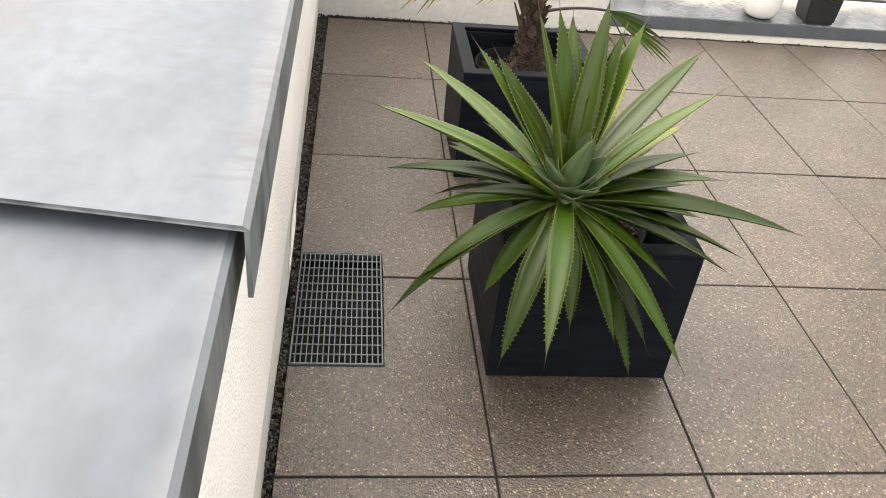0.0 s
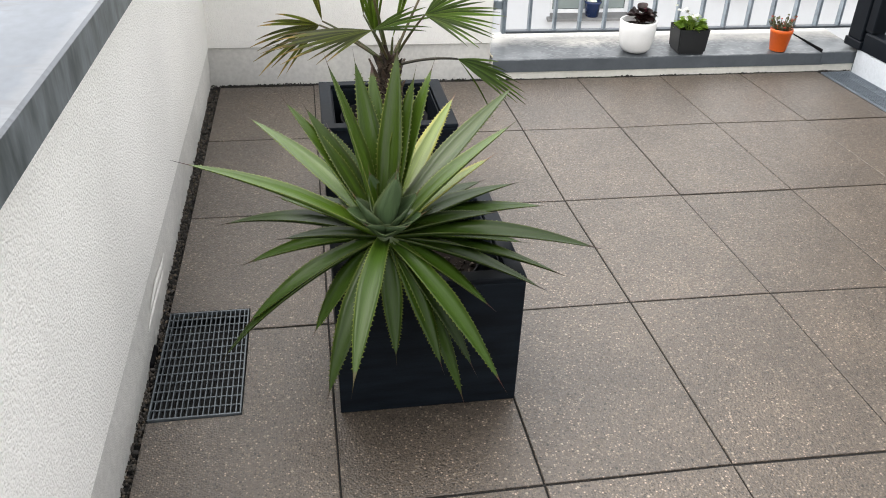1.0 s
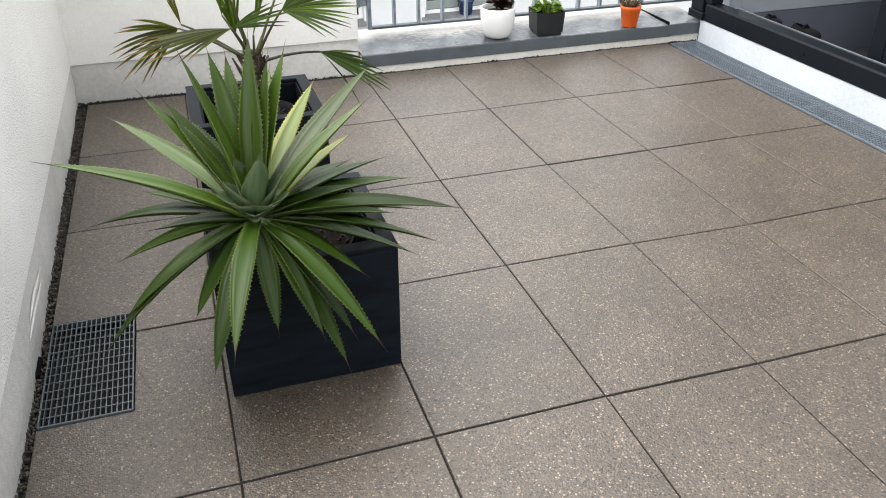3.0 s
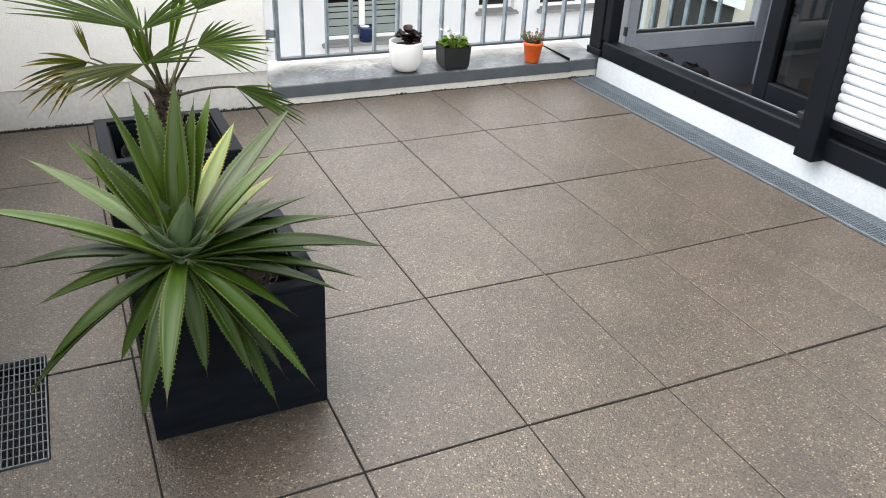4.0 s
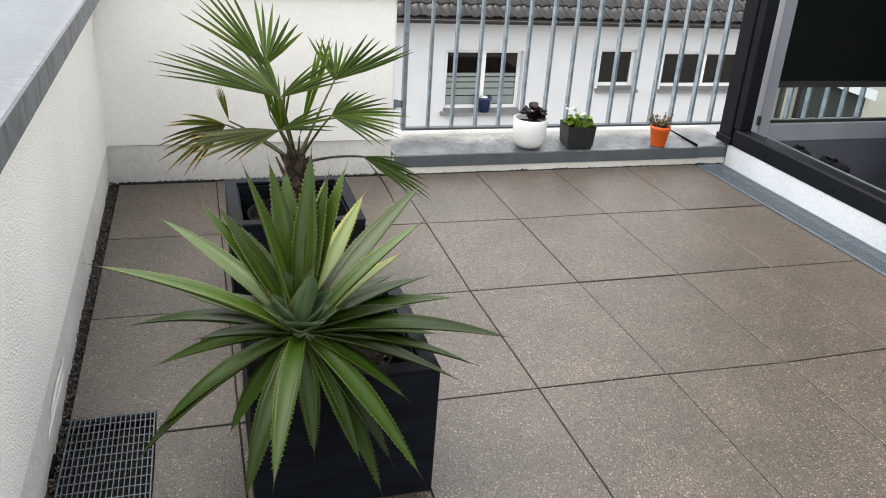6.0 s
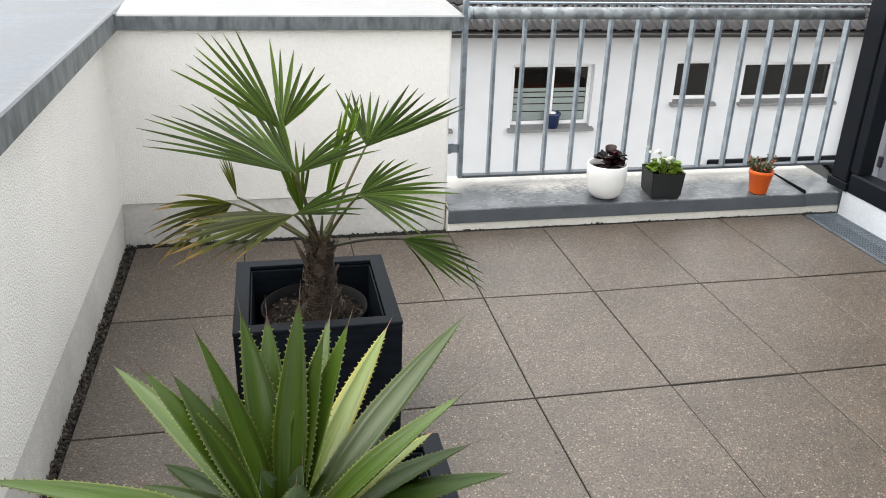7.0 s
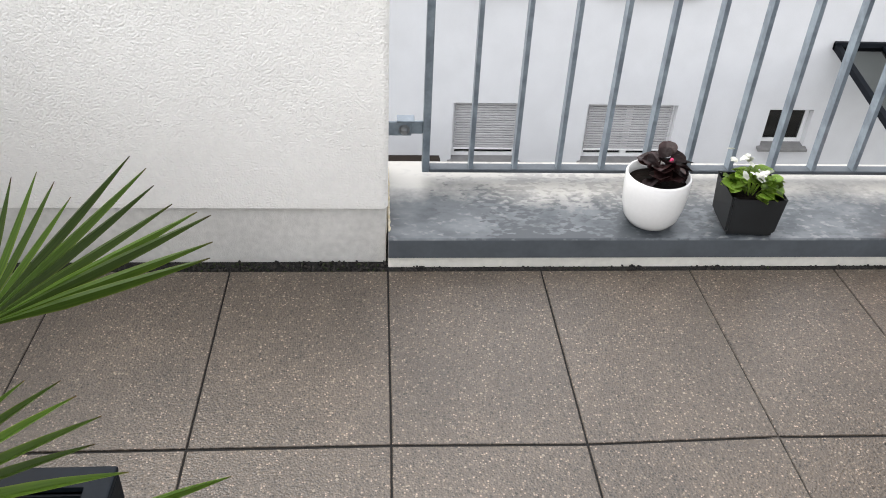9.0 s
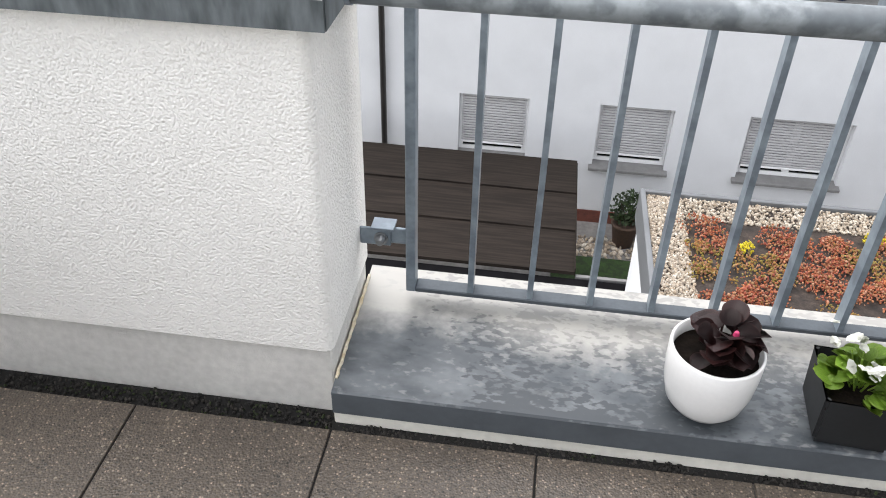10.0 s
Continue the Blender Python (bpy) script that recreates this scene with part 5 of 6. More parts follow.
SZ = 0.0938
pot = thing("flower_pot", (1.108, 2.497, SZ), "round white glazed ceramic pot on the zinc sill", "flower pot", "pots on the sill")
bm = lathe([(0.0, 0.0), (0.046, 0.0), (0.058, 0.005), (0.072, 0.024), (0.081, 0.060), (0.0845, 0.10), (0.085, 0.143), (0.083, 0.147), (0.079, 0.146), (0.077, 0.118)], 56)
part("body", bm, POT_WHITE, pot, smooth=True)
part("soil", lathe([(0.0, 0.120), (0.05, 0.121), (0.0775, 0.119)], 32), SOIL, pot, "dark potting soil")
beg = thing("dark_begonia", (1.108, 2.497, SZ + 0.122), "small begonia with dark red-brown leaves", "plant", "plants on the sill")
r5 = random.Random(5)
leaf_me = mesh_of("leaf", blade_leaf(0.046, 0.052, 0.30, 8), BEGONIA_DARK)
for k in range(44):
    ob = new("leaf", leaf_me)
    ob.parent = beg
    az, el, rr = r5.uniform(0, 360), r5.uniform(-65, 0), 0.038 * math.sqrt(r5.random())
    ob.matrix_local = pose(rr * math.cos(radians(az)) + 0.010, rr * math.sin(radians(az)), 0.022 + 0.045 * (k / 44), r5.uniform(-30, 30), el + 15, az) @ Matrix.Scale(r5.uniform(0.65, 1.1), 4)
bm = bmesh.new()
for k in range(7):
    az = k * 0.9
    tube(bm, [(0.005 * math.cos(az), 0.005 * math.sin(az), -0.002), (0.02 * math.cos(az) + 0.008, 0.02 * math.sin(az), 0.035), (0.03 * math.cos(az) + 0.012, 0.028 * math.sin(az), 0.055)], 0.0022, 5)
part("stems", bm, BEGONIA_DARK, beg)
bm = lathe([(0.0, -0.003), (0.006, 0.0), (0.004, 0.008), (0.0, 0.01)], 8)
bmesh.ops.translate(bm, vec=(0.018, -0.018, 0.07), verts=bm.verts)
part("bud", bm, PETAL_PINK, beg, "pink flower bud")

pot = thing("flower_pot", (1.365, 2.489, SZ), "square tapered dark grey plastic pot on the zinc sill", "flower pot", "pots on the sill", turn=-4)
bm = bmesh.new()
def ring(r, z):
    return [bm.verts.new((x * r, y * r, z)) for x, y in ((-1, -1), (1, -1), (1, 1), (-1, 1))]
R = [ring(0.060, 0.0), ring(0.060, 0.011), ring(0.0665, 0.013), ring(0.0725, 0.115), ring(0.069, 0.115), ring(0.066, 0.09)]
for a, b in zip(R, R[1:]):
    for k in range(4):
        bm.faces.new((a[k], a[(k + 1) % 4], b[(k + 1) % 4], b[k]))
bm.faces.new(R[0][::-1])
bmesh.ops.bevel(bm, geom=[e for e in bm.edges if abs(e.verts[0].co.z - e.verts[1].co.z) > 0.02], offset=0.006, segments=3, affect="EDGES")
part("body", bm, POT_GREY, pot)
part("soil", boxed(-0.067, 0.067, -0.067, 0.067, 0.088, 0.094), SOIL, pot, "dark potting soil")
beg = thing("white_begonia", (1.365, 2.489, SZ + 0.094), "bushy green begonia with white flowers", "plant", "plants on the sill")
leaf_me = mesh_of("leaf", blade_leaf(0.042, 0.046, 0.25, 8), BEGONIA_GREEN)
for k in range(64):
    ob = new("leaf", leaf_me)
    ob.parent = beg
    az, rr = r5.uniform(0, 360), 0.058 * math.sqrt(r5.random())
    ob.matrix_local = pose(rr * math.cos(radians(az)), rr * math.sin(radians(az)), 0.012 + 0.06 * r5.random() * (1.15 - rr / 0.07), r5.uniform(-25, 25), r5.uniform(-40, 8), az + r5.uniform(-40, 40)) @ Matrix.Scale(r5.uniform(0.55, 1.0), 4)
bm = bmesh.new()
for k in range(4):
    petal = blade_leaf(0.0125 if k % 2 else 0.009, 0.012, 0.35, 4)
    bmesh.ops.rotate(petal, cent=(0, 0, 0), matrix=Matrix.Rotation(radians(90 * k), 3, "Z") @ Matrix.Rotation(radians(-25), 3, "Y"), verts=petal.verts)
    tmp = bpy.data.meshes.new("petal")
    petal.to_mesh(tmp)
    petal.free()
    bm.from_mesh(tmp)
    bpy.data.meshes.remove(tmp)
fl_me = mesh_of("flower", bm, PETAL)
for k in range(15):
    ob = new("flower", fl_me)
    ob.parent = beg
    az, rr = r5.uniform(0, 360), 0.05 * math.sqrt(r5.random())
    tall = 0.03 if k < 4 else 0.0
    ob.matrix_local = pose(rr * math.cos(radians(az)) - tall * 0.8, rr * math.sin(radians(az)) + tall * 0.5, 0.055 + tall + 0.025 * r5.random(), r5.uniform(-60, 30), r5.uniform(-40, 40), az) @ Matrix.Scale(r5.uniform(0.8, 1.3), 4)
bm = bmesh.new()
for k in range(16):
    az = k * 1.1
    rr = 0.05 * (k % 4 + 1) / 4
    tube(bm, [(rr * 0.3 * math.cos(az), rr * 0.3 * math.sin(az), -0.002), (rr * math.cos(az), rr * math.sin(az), 0.06)], 0.0018, 5)
part("stems", bm, BEGONIA_GREEN, beg)

pot = thing("flower_pot", (1.819, 2.460, SZ), "small bright orange plastic pot on the zinc sill", "flower pot", "pots on the sill")
bm = lathe([(0.0, 0.0), (0.036, 0.0), (0.038, 0.003), (0.0505, 0.086), (0.052, 0.087), (0.0535, 0.104), (0.0515, 0.105), (0.0495, 0.085)], 40)
part("body", bm, POT_ORANGE, pot, smooth=True)
part("soil", lathe([(0.0, 0.088), (0.0515, 0.087)], 24), SOIL, pot, "dark potting soil")
suc = thing("sedum_plant", (1.819, 2.460, SZ + 0.088), "grey-green succulent with red-tipped dry flower stalks", "plant", "plants on the sill")
leaf_me = mesh_of("leaf", blade_leaf(0.016, 0.008, 0.2, 3), SUCCULENT)
bm = bmesh.new()
spots = []
for k in range(40):
    az, rr = r5.uniform(0, 6.28), 0.05 * math.sqrt(r5.random())
    b0 = Vector((rr * 0.5 * math.cos(az), rr * 0.5 * math.sin(az), 0))
    b1 = Vector((rr * 1.35 * math.cos(az), rr * 1.35 * math.sin(az), r5.uniform(0.03, 0.075)))
    tube(bm, [b0, (b0 + b1) / 2 + Vector((0, 0, 0.008)), b1], 0.0012, 4)
    spots.append((b0, b1))
part("stems", bm, STEM, suc)
for b0, b1 in spots:
    for q in range(5):
        ob = new("leaf", leaf_me)
        ob.parent = suc
        p = b0.lerp(b1, 0.35 + 0.16 * q)
        ob.matrix_local = pose(*p, r5.uniform(-20, 20), r5.uniform(-70, -10), r5.uniform(0, 360)) @ Matrix.Scale(r5.uniform(0.7, 1.2), 4)
bud_me = pebbles("buds", [(0, 0, 0, 0.004), (0.004, 0.003, 0.002, 0.003), (-0.003, 0.003, 0.001, 0.003)], RED_BUD, r5)
for b0, b1 in spots[:14]:
    ob = new("bud", bud_me)
    ob.parent = suc
    ob.location = b1

# ---- the house across the court ----
FY = 13.9
house = thing("neighbour_house", (0, 0, 0), "white rendered house with a dark pantiled roof across the court", "house")
UP = [(1.78, 2.93, -2.80, -1.66), (4.12, 5.72, -2.82, -1.62), (7.40, 8.24, -2.38, -1.58), (8.86, 10.93, -2.40, -1.62)]
LOW = [(-0.63, 0.56, -6.0, -4.85), (1.74, 2.97, -6.0, -4.85), (4.18, 5.84, -6.0, -4.85), (7.58, 8.42, -5.65, -4.90)]
part("wall", wall_with_openings(-5.0, 11.7, -7.2, -1.0, FY, FY + 0.35, UP + LOW), HOUSE_WHITE, house)
part("side_wall", boxed(11.35, 11.7, FY + 0.35, FY + 8, -7.2, -1.0), HOUSE_WHITE, house)
# one sheet; the rooms' lack of light is put into its near-black colour
part("dim_inside", boxed(-4.8, 11.3, FY + 0.9, FY + 1.0, -7.2, -1.1), ROOM_DARK, house, "near-black sheet standing in for the dim rooms behind the windows")
part("base_course", boxed(-5.0, 11.7, FY - 0.02, FY, -7.2, -6.95), BRICK_RED, house, "dark red base course")


def house_window(x0, x1, z0, z1, leaves, shut=False, strips=False):
    w = part("window", boxed(x0, x1, FY + 0.13, FY + 0.19, z1 - 0.07, z1 - 0.002, bevel=0.006), WHITE_PVC, house)
    y0, y1 = FY + 0.131, FY + 0.19
    part("frame", boxed(x0 + 0.002, x0 + 0.075, y0, y1, z0, z1 - 0.0705, bevel=0.006), WHITE_PVC, w)
    part("frame", boxed(x1 - 0.075, x1 - 0.002, y0, y1, z0, z1 - 0.0705, bevel=0.006), WHITE_PVC, w)
    part("frame", boxed(x0 + 0.0755, x1 - 0.0755, y0, y1, z0, z0 + 0.10, bevel=0.006), WHITE_PVC, w)
    step = (x1 - x0 - 0.15) / leaves
    for k in range(1, leaves):
        xm = x0 + 0.075 + step * k
        part("mullion", boxed(xm - 0.06, xm + 0.06, y0 - 0.004, y1, z0 + 0.1005, z1 - 0.071, bevel=0.006), WHITE_PVC, w)
    part("pane", boxed(x0 + 0.074, x1 - 0.074, FY + 0.160, FY + 0.166, z0 + 0.10, z1 - 0.07), GLASS_DARK, w)
    bm = prism([(x0 - 0.06, FY - 0.11), (x1 + 0.06, FY - 0.11), (x1 + 0.06, FY - 0.002), (x1 - 0.003, FY - 0.002), (x1 - 0.003, FY + 0.13), (x0 + 0.003, FY + 0.13), (x0 + 0.003, FY - 0.002), (x0 - 0.06, FY - 0.002)], z0 - 0.03, z0 + 0.02, bevel=0.004)
    for v in bm.verts:
        v.co.z += 0.22 * (v.co.y - FY - 0.06)
    part("sill", bm, SILL_STONE, w, "grey stone sill")
    if shut:
        part("end_bar", boxed(x0 + 0.05, x1 - 0.05, FY + 0.10, FY + 0.125, z0 + 0.17, z0 + 0.205, bevel=0.004), WHITE_PVC, w)
        me = mesh_of("slat", extrude_profile([(FY + 0.12, 0.0), (FY + 0.105, 0.012), (FY + 0.105, 0.036), (FY + 0.12, 0.046)], "x", x0 + 0.05, x1 - 0.05, closed=True), SHUTTER_GREY)
        z = z0 + 0.206
        while z < z1 - 0.05:
            ob = new("slat", me)
            ob.parent = w
            ob.location = (0, 0, z)
            z += 0.05
    if strips:
        for k in range(leaves):
            a, b = x0 + 0.085 + step * k + (0.06 if k else 0), x0 + 0.065 + step * (k + 1) - (0.06 if k < leaves - 1 else 0)
            z, gap = z0 + 0.11, 0.018
            hgt = 0.16
            while z + hgt < z0 + 0.80 and hgt > 0.012:
                part("frosted_strip", boxed(a, b, FY + 0.155, FY + 0.158, z, z + hgt), FILM, w)
                z += hgt + gap
                hgt *= 0.80
                gap *= 1.08
    return w


house_window(*UP[0], 1)
house_window(*UP[1], 2, strips=True)
house_window(*UP[2], 1)
house_window(*UP[3], 2)
for o, k in zip(LOW, (1, 1, 2)):
    house_window(*o, k, shut=True)
house_window(*LOW[3], 1)
part("curtain", boxed(1.9, 2.85, FY + 0.32, FY + 0.33, -2.7, -1.7), mat("brown_curtain", (0.07, 0.06, 0.052), rough=0.9, spread=0.4, scale=30, stretch=(3, 1, 0.02)), house, "dark pleated curtain")
# eaves, gutter, roof
part("soffit", boxed(-5.2, 11.9, FY - 0.42, FY + 0.4, -1.02, -0.96), GUTTER, house)
pr_ = [(FY - 0.50 + 0.07 * math.cos(a), -0.98 + 0.07 * math.sin(a)) for a in [math.pi + math.pi * k / 8 for k in range(9)]] + [(FY - 0.44, -0.98), (FY - 0.56, -0.98)]
part("gutter", extrude_profile(pr_[:9], "x", -5.2, 11.9), GUTTER, house, "dark half-round gutter")
bm = bmesh.new()
tube(bm, [(11.45, FY - 0.45, -1.05), (11.45, FY - 0.40, -1.25), (11.42, FY - 0.12, -1.55), (11.42, FY - 0.08, -2.0), (11.42, FY - 0.08, -7.2)], 0.072, 12)
part("downpipe", bm, RUBBER, house, "black swan-neck downpipe", smooth=True)
bm = bmesh.new()
tube(bm, [(-1.93, FY - 0.45, -1.05), (-1.93, FY - 0.09, -1.5), (-1.93, FY - 0.08, -7.2)], 0.05, 10)
part("downpipe", bm, GUTTER, house, "dark brown downpipe", smooth=True)
SLOPE = radians(33)
roof = part("roof", prism([(-5.2, FY - 0.45), (11.9, FY - 0.45), (11.9, FY - 0.449), (-5.2, FY - 0.449)], -1.0, -0.97), GUTTER, house)
bm = bmesh.new()
v = [bm.verts.new(p) for p in ((-5.2, FY - 0.45, -0.955), (11.9, FY - 0.45, -0.955), (11.9, FY + 5.5, -0.955 + 5.95 * math.tan(SLOPE)), (-5.2, FY + 5.5, -0.955 + 5.95 * math.tan(SLOPE)))]
bm.faces.new(v)
part("roof_deck", bm, GUTTER, roof)


def pantile():
    """One glazed pantile with a double roll, lying along +y."""
    bm = bmesh.new()
    prof = [(0.0, 0.035), (0.03, 0.055), (0.065, 0.05), (0.09, 0.022), (0.13, 0.012), (0.17, 0.018), (0.205, 0.042), (0.235, 0.050), (0.265, 0.036), (0.30, 0.026)]
    a = [bm.verts.new((x, 0.0, z + 0.028)) for x, z in prof]
    b = [bm.verts.new((x, 0.39, z)) for x, z in prof]
    c = [bm.verts.new((x, 0.0, z + 0.004)) for x, z in prof]
    for k in range(len(prof) - 1):
        bm.faces.new((a[k], a[k + 1], b[k + 1], b[k])).smooth = True
        bm.faces.new((c[k], c[k + 1], a[k + 1], a[k]))
    return bm


tile_me = mesh_of("roof_tile", pantile(), ROOF_TILE)
count = 0
for row in range(8):
    for col in range(38):
        x = 0.9 + 0.287 * col
        s = 0.34 * row
        if count < 300:
            ob = new("roof_tile", tile_me)
            ob.parent = roof
            ob.matrix_local = pose(x, FY - 0.47 + s * math.cos(SLOPE), -0.955 + s * math.sin(SLOPE), math.degrees(SLOPE), 0, 0)
        count += 1
far_tiles = bmesh.new()
base = pantile()
bv = [v.co.copy() for v in base.verts]
bf = [[v.index for v in f.verts] for f in base.faces]
base.verts.index_update()
bf = [[v.index for v in f.verts] for f in base.faces]
base.free()
V, F = [], []
for row in range(16):
    for col in range(60):
        x = -5.15 + 0.287 * col
        if row < 8 and 0.85 < x < 11.4:
            continue
        s = 0.34 * row
        m = pose(x, FY - 0.47 + s * math.cos(SLOPE), -0.955 + s * math.sin(SLOPE), math.degrees(SLOPE), 0, 0)
        k = len(V)
        V += [tuple(m @ p) for p in bv]
        F += [[k + i for i in f] for f in bf]
me = bpy.data.meshes.new("roof_tiles_rest")
me.from_pydata(V, [], F)
me.materials.append(ROOF_TILE)
ob = new("roof_tiles_rest", me)
ob.parent = roof
tagged(ob, kind="stuff")

blue = thing("blue_pot", (4.96, FY + 0.02, -2.825), "dark blue glazed pot on the neighbour's window sill", "flower pot")
part("body", lathe([(0.0, 0.0), (0.12, 0.0), (0.15, 0.24), (0.165, 0.25), (0.165, 0.29), (0.14, 0.29), (0.13, 0.24), (0.0, 0.23)], 24), POT_BLUE, blue, smooth=True)
part("paper", lathe([(0.0, 0.31), (0.06, 0.30), (0.08, 0.28)], 8), PETAL, blue, "pale crumpled filling")

# glass canopy on that house
canopy = thing("glass_canopy", (0, 0, 0), "dark-framed lean-to glass canopy on the neighbour house", "canopy")
C0, C1 = Vector((0, FY, -3.72)), Vector((0, FY - 2.6, -4.30))
for k in range(5):
    x = 8.42 + 0.86 * k
    bm = bmesh.new()
    d = (C1 - C0).normalized()
    w = 0.05
    vs = [bm.verts.new((x + sx * w, p.y, p.z + dz)) for p in (C0, C1) for sx, dz in ((-1, 0), (1, 0), (1, 0.11), (-1, 0.11))]
    for f in ((0, 1, 2, 3), (7, 6, 5, 4), (0, 4, 5, 1), (1, 5, 6, 2), (2, 6, 7, 3), (3, 7, 4, 0)):
        bm.faces.new([vs[i] for i in f])
    part("rafter", bm, FRAME_DARK, canopy)
for k in range(4):
    x = 8.47 + 0.86 * k
    bm = bmesh.new()
    bm.faces.new([bm.verts.new(p) for p in ((x, C0.y, C0.z + 0.07), (x + 0.76, C0.y, C0.z + 0.07), (x + 0.76, C1.y, C1.z + 0.07), (x, C1.y, C1.z + 0.07))])
    bmesh.ops.solidify(bm, geom=bm.faces[:], thickness=0.01)
    part("pane", bm, GLASS_DARK, canopy)
part("wall_beam", boxed(8.37, 11.9, FY - 0.08, FY - 0.002, -3.74, -3.58, bevel=0.01), FRAME_DARK, canopy)
part("front_beam", boxed(8.37, 11.9, C1.y - 0.08, C1.y, C1.z - 0.06, C1.z + 0.12, bevel=0.01), FRAME_DARK, canopy)
for x in (8.42, 11.8):
    part("post", boxed(x - 0.06, x + 0.06, C1.y - 0.07, C1.y - 0.01, -7.2, C1.z - 0.06), FRAME_DARK, canopy)

far = thing("far_house", (0, 0, 0), "cream house with grey shutters beyond the neighbour", "house")
part("wall", boxed(12.6, 22, 19.0, 25, -7.2, 0.8), FAR_WALL, far)
part("shutter", boxed(15.7, 16.3, 18.9, 18.99, -2.3, -1.2, bevel=0.02), SHUTTER_GREY, far, "grey louvred shutter")
part("shutter", boxed(17.3, 17.9, 18.9, 18.99, -2.3, -1.2, bevel=0.02), SHUTTER_GREY, far, "grey louvred shutter")
# unlit window opening given as a near-black box
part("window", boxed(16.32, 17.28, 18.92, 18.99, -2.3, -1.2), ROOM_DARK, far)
part("cladding", boxed(16.7, 19.1, 18.80, 18.98, -6.2, -3.35), ROOM_DARK, far, "dark brown boarded bay")
bm = bmesh.new()
box(bm, 17.5, 19.3, 18.60, 18.79, -3.45, -3.15)
for v in bm.verts:
    v.co.z -= 0.28 * (v.co.x - 17.5)
part("verge", bm, WHITE_PVC, far, "white sloping verge board")
part("rail", boxed(14.6, 16.2, 18.7, 18.75, -4.62, -4.55), FRAME_DARK, far)
part("rail", boxed(14.6, 16.2, 18.7, 18.75, -4.86, -4.80), FRAME_DARK, far)
part("downpipe", boxed(16.05, 16.2, 18.85, 18.99, -7.2, 0.8, bevel=0.03), GUTTER, far, "dark brown downpipe")
part("roof", boxed(12.3, 22.3, 18.6, 25.4, 0.81, 1.1), ROOF_TILE, far)
shed = thing("garden_table", (13.4, 15.8, -4.62), "dark slatted terrace furniture beside the house", "table")
for k in range(6):
    part("slat", boxed(-0.6, 1.2, -0.5 + 0.17 * k, -0.37 + 0.17 * k, 0.0, 0.04), SILL_STONE, shed)
for x, y in ((-0.55, -0.45), (1.15, -0.45), (-0.55, 0.4), (1.15, 0.4)):
    part("leg", boxed(x - 0.04, x + 0.04, y - 0.04, y + 0.04, -2.58, 0.0), FRAME_DARK, shed)
bag = thing("yellow_box", (13.55, 15.7, -4.58), "small yellow plastic crate on the table", "crate")
part("body", boxed(-0.18, 0.18, -0.12, 0.12, 0.0, 0.2, bevel=0.02), YELLOW, bag)

# ---- the court below ----
ground = solid("ground", boxed(-300, 300, -300, 300, -7.5, -7.2), PAVING, "grey paved court ground", "ground", "structure")
awning = thing("awning_roof", (0, 0, 0), "brown ribbed roof sheet over the neighbour's patio", "roof")
A0, A1 = (12.45, -5.12), (9.78, -5.25)
for k in range(3):
    t0, t1 = k / 3, (k + 1) / 3
    ya, za = A0[0] + (A1[0] - A0[0]) * t0, A0[1] + (A1[1] - A0[1]) * t0
    yb, zb = A0[0] + (A1[0] - A0[0]) * t1, A0[1] + (A1[1] - A0[1]) * t1
    bm = bmesh.new()
    nx = 40
    ra, rb, rc = [], [], []
    for i in range(nx + 1):
        x = -4.5 + 5.90 * i / nx
        wob = 0.006 * noise.noise(Vector((x * 2, k * 3, 0)))
        ra.append(bm.verts.new((x, ya, za + wob)))
        rb.append(bm.verts.new((x, yb - 0.02, zb + 0.03 + wob)))
        rc.append(bm.verts.new((x, yb - 0.02, zb - 0.02)))
    for i in range(nx):
        bm.faces.new((ra[i], rb[i], rb[i + 1], ra[i + 1]))
        bm.faces.new((rb[i], rc[i], rc[i + 1], rb[i + 1]))
    part("sheet", bm, AWNING, awning)
part("edge", boxed(1.40, 1.412, 9.76, 12.45, -5.29, -5.16), AWNING, awning)
part("gutter", boxed(-4.5, 2.4, 8.7, 9.74, -5.50, -5.30, bevel=0.02), BLACK_FASCIA, awning, "black box gutter")
part("edge_board", boxed(1.42, 2.4, 9.745, 9.80, -5.45, -5.28, bevel=0.005), SILL_STONE, awning, "pale edge board")
for x in (-4.3, 1.3):
    part("post", boxed(x - 0.05, x + 0.05, 9.4, 9.5, -7.2, -5.5), FRAME_DARK, awning)
    part("post", boxed(x - 0.05, x + 0.05, 12.3, 12.4, -7.2, -5.2), FRAME_DARK, awning)

lawn = solid("lawn", boxed(1.2, 3.4, 11.6, 12.75, -7.2, -7.16), TURF, "patch of short green turf in the court", "lawn", "structure")
g = random.Random(31)
solid_spots = [(g.uniform(1.2, 3.2), g.uniform(12.78, 13.4), -7.18, g.uniform(0.03, 0.06)) for _ in range(300)]
tagged(new("white_gravel", pebbles("white_gravel", solid_spots, PEBBLE, g)), "pale gravel bed along the house wall", "gravel", "", "stuff")
cp = thing("plant_tub", (2.42, 13.3, -7.2), "clay tub with a dark leafy shrub beside the house", "plant pot")
part("body", lathe([(0.0, 0.0), (0.17, 0.0), (0.23, 0.42), (0.25, 0.42), (0.25, 0.47), (0.20, 0.47), (0.19, 0.42), (0.0, 0.40)], 20), POT_CLAY, cp, smooth=True)
shrub = thing("shrub", (2.42, 13.3, -6.78), "dark green leafy shrub in a tub", "shrub")
V, F = [], []
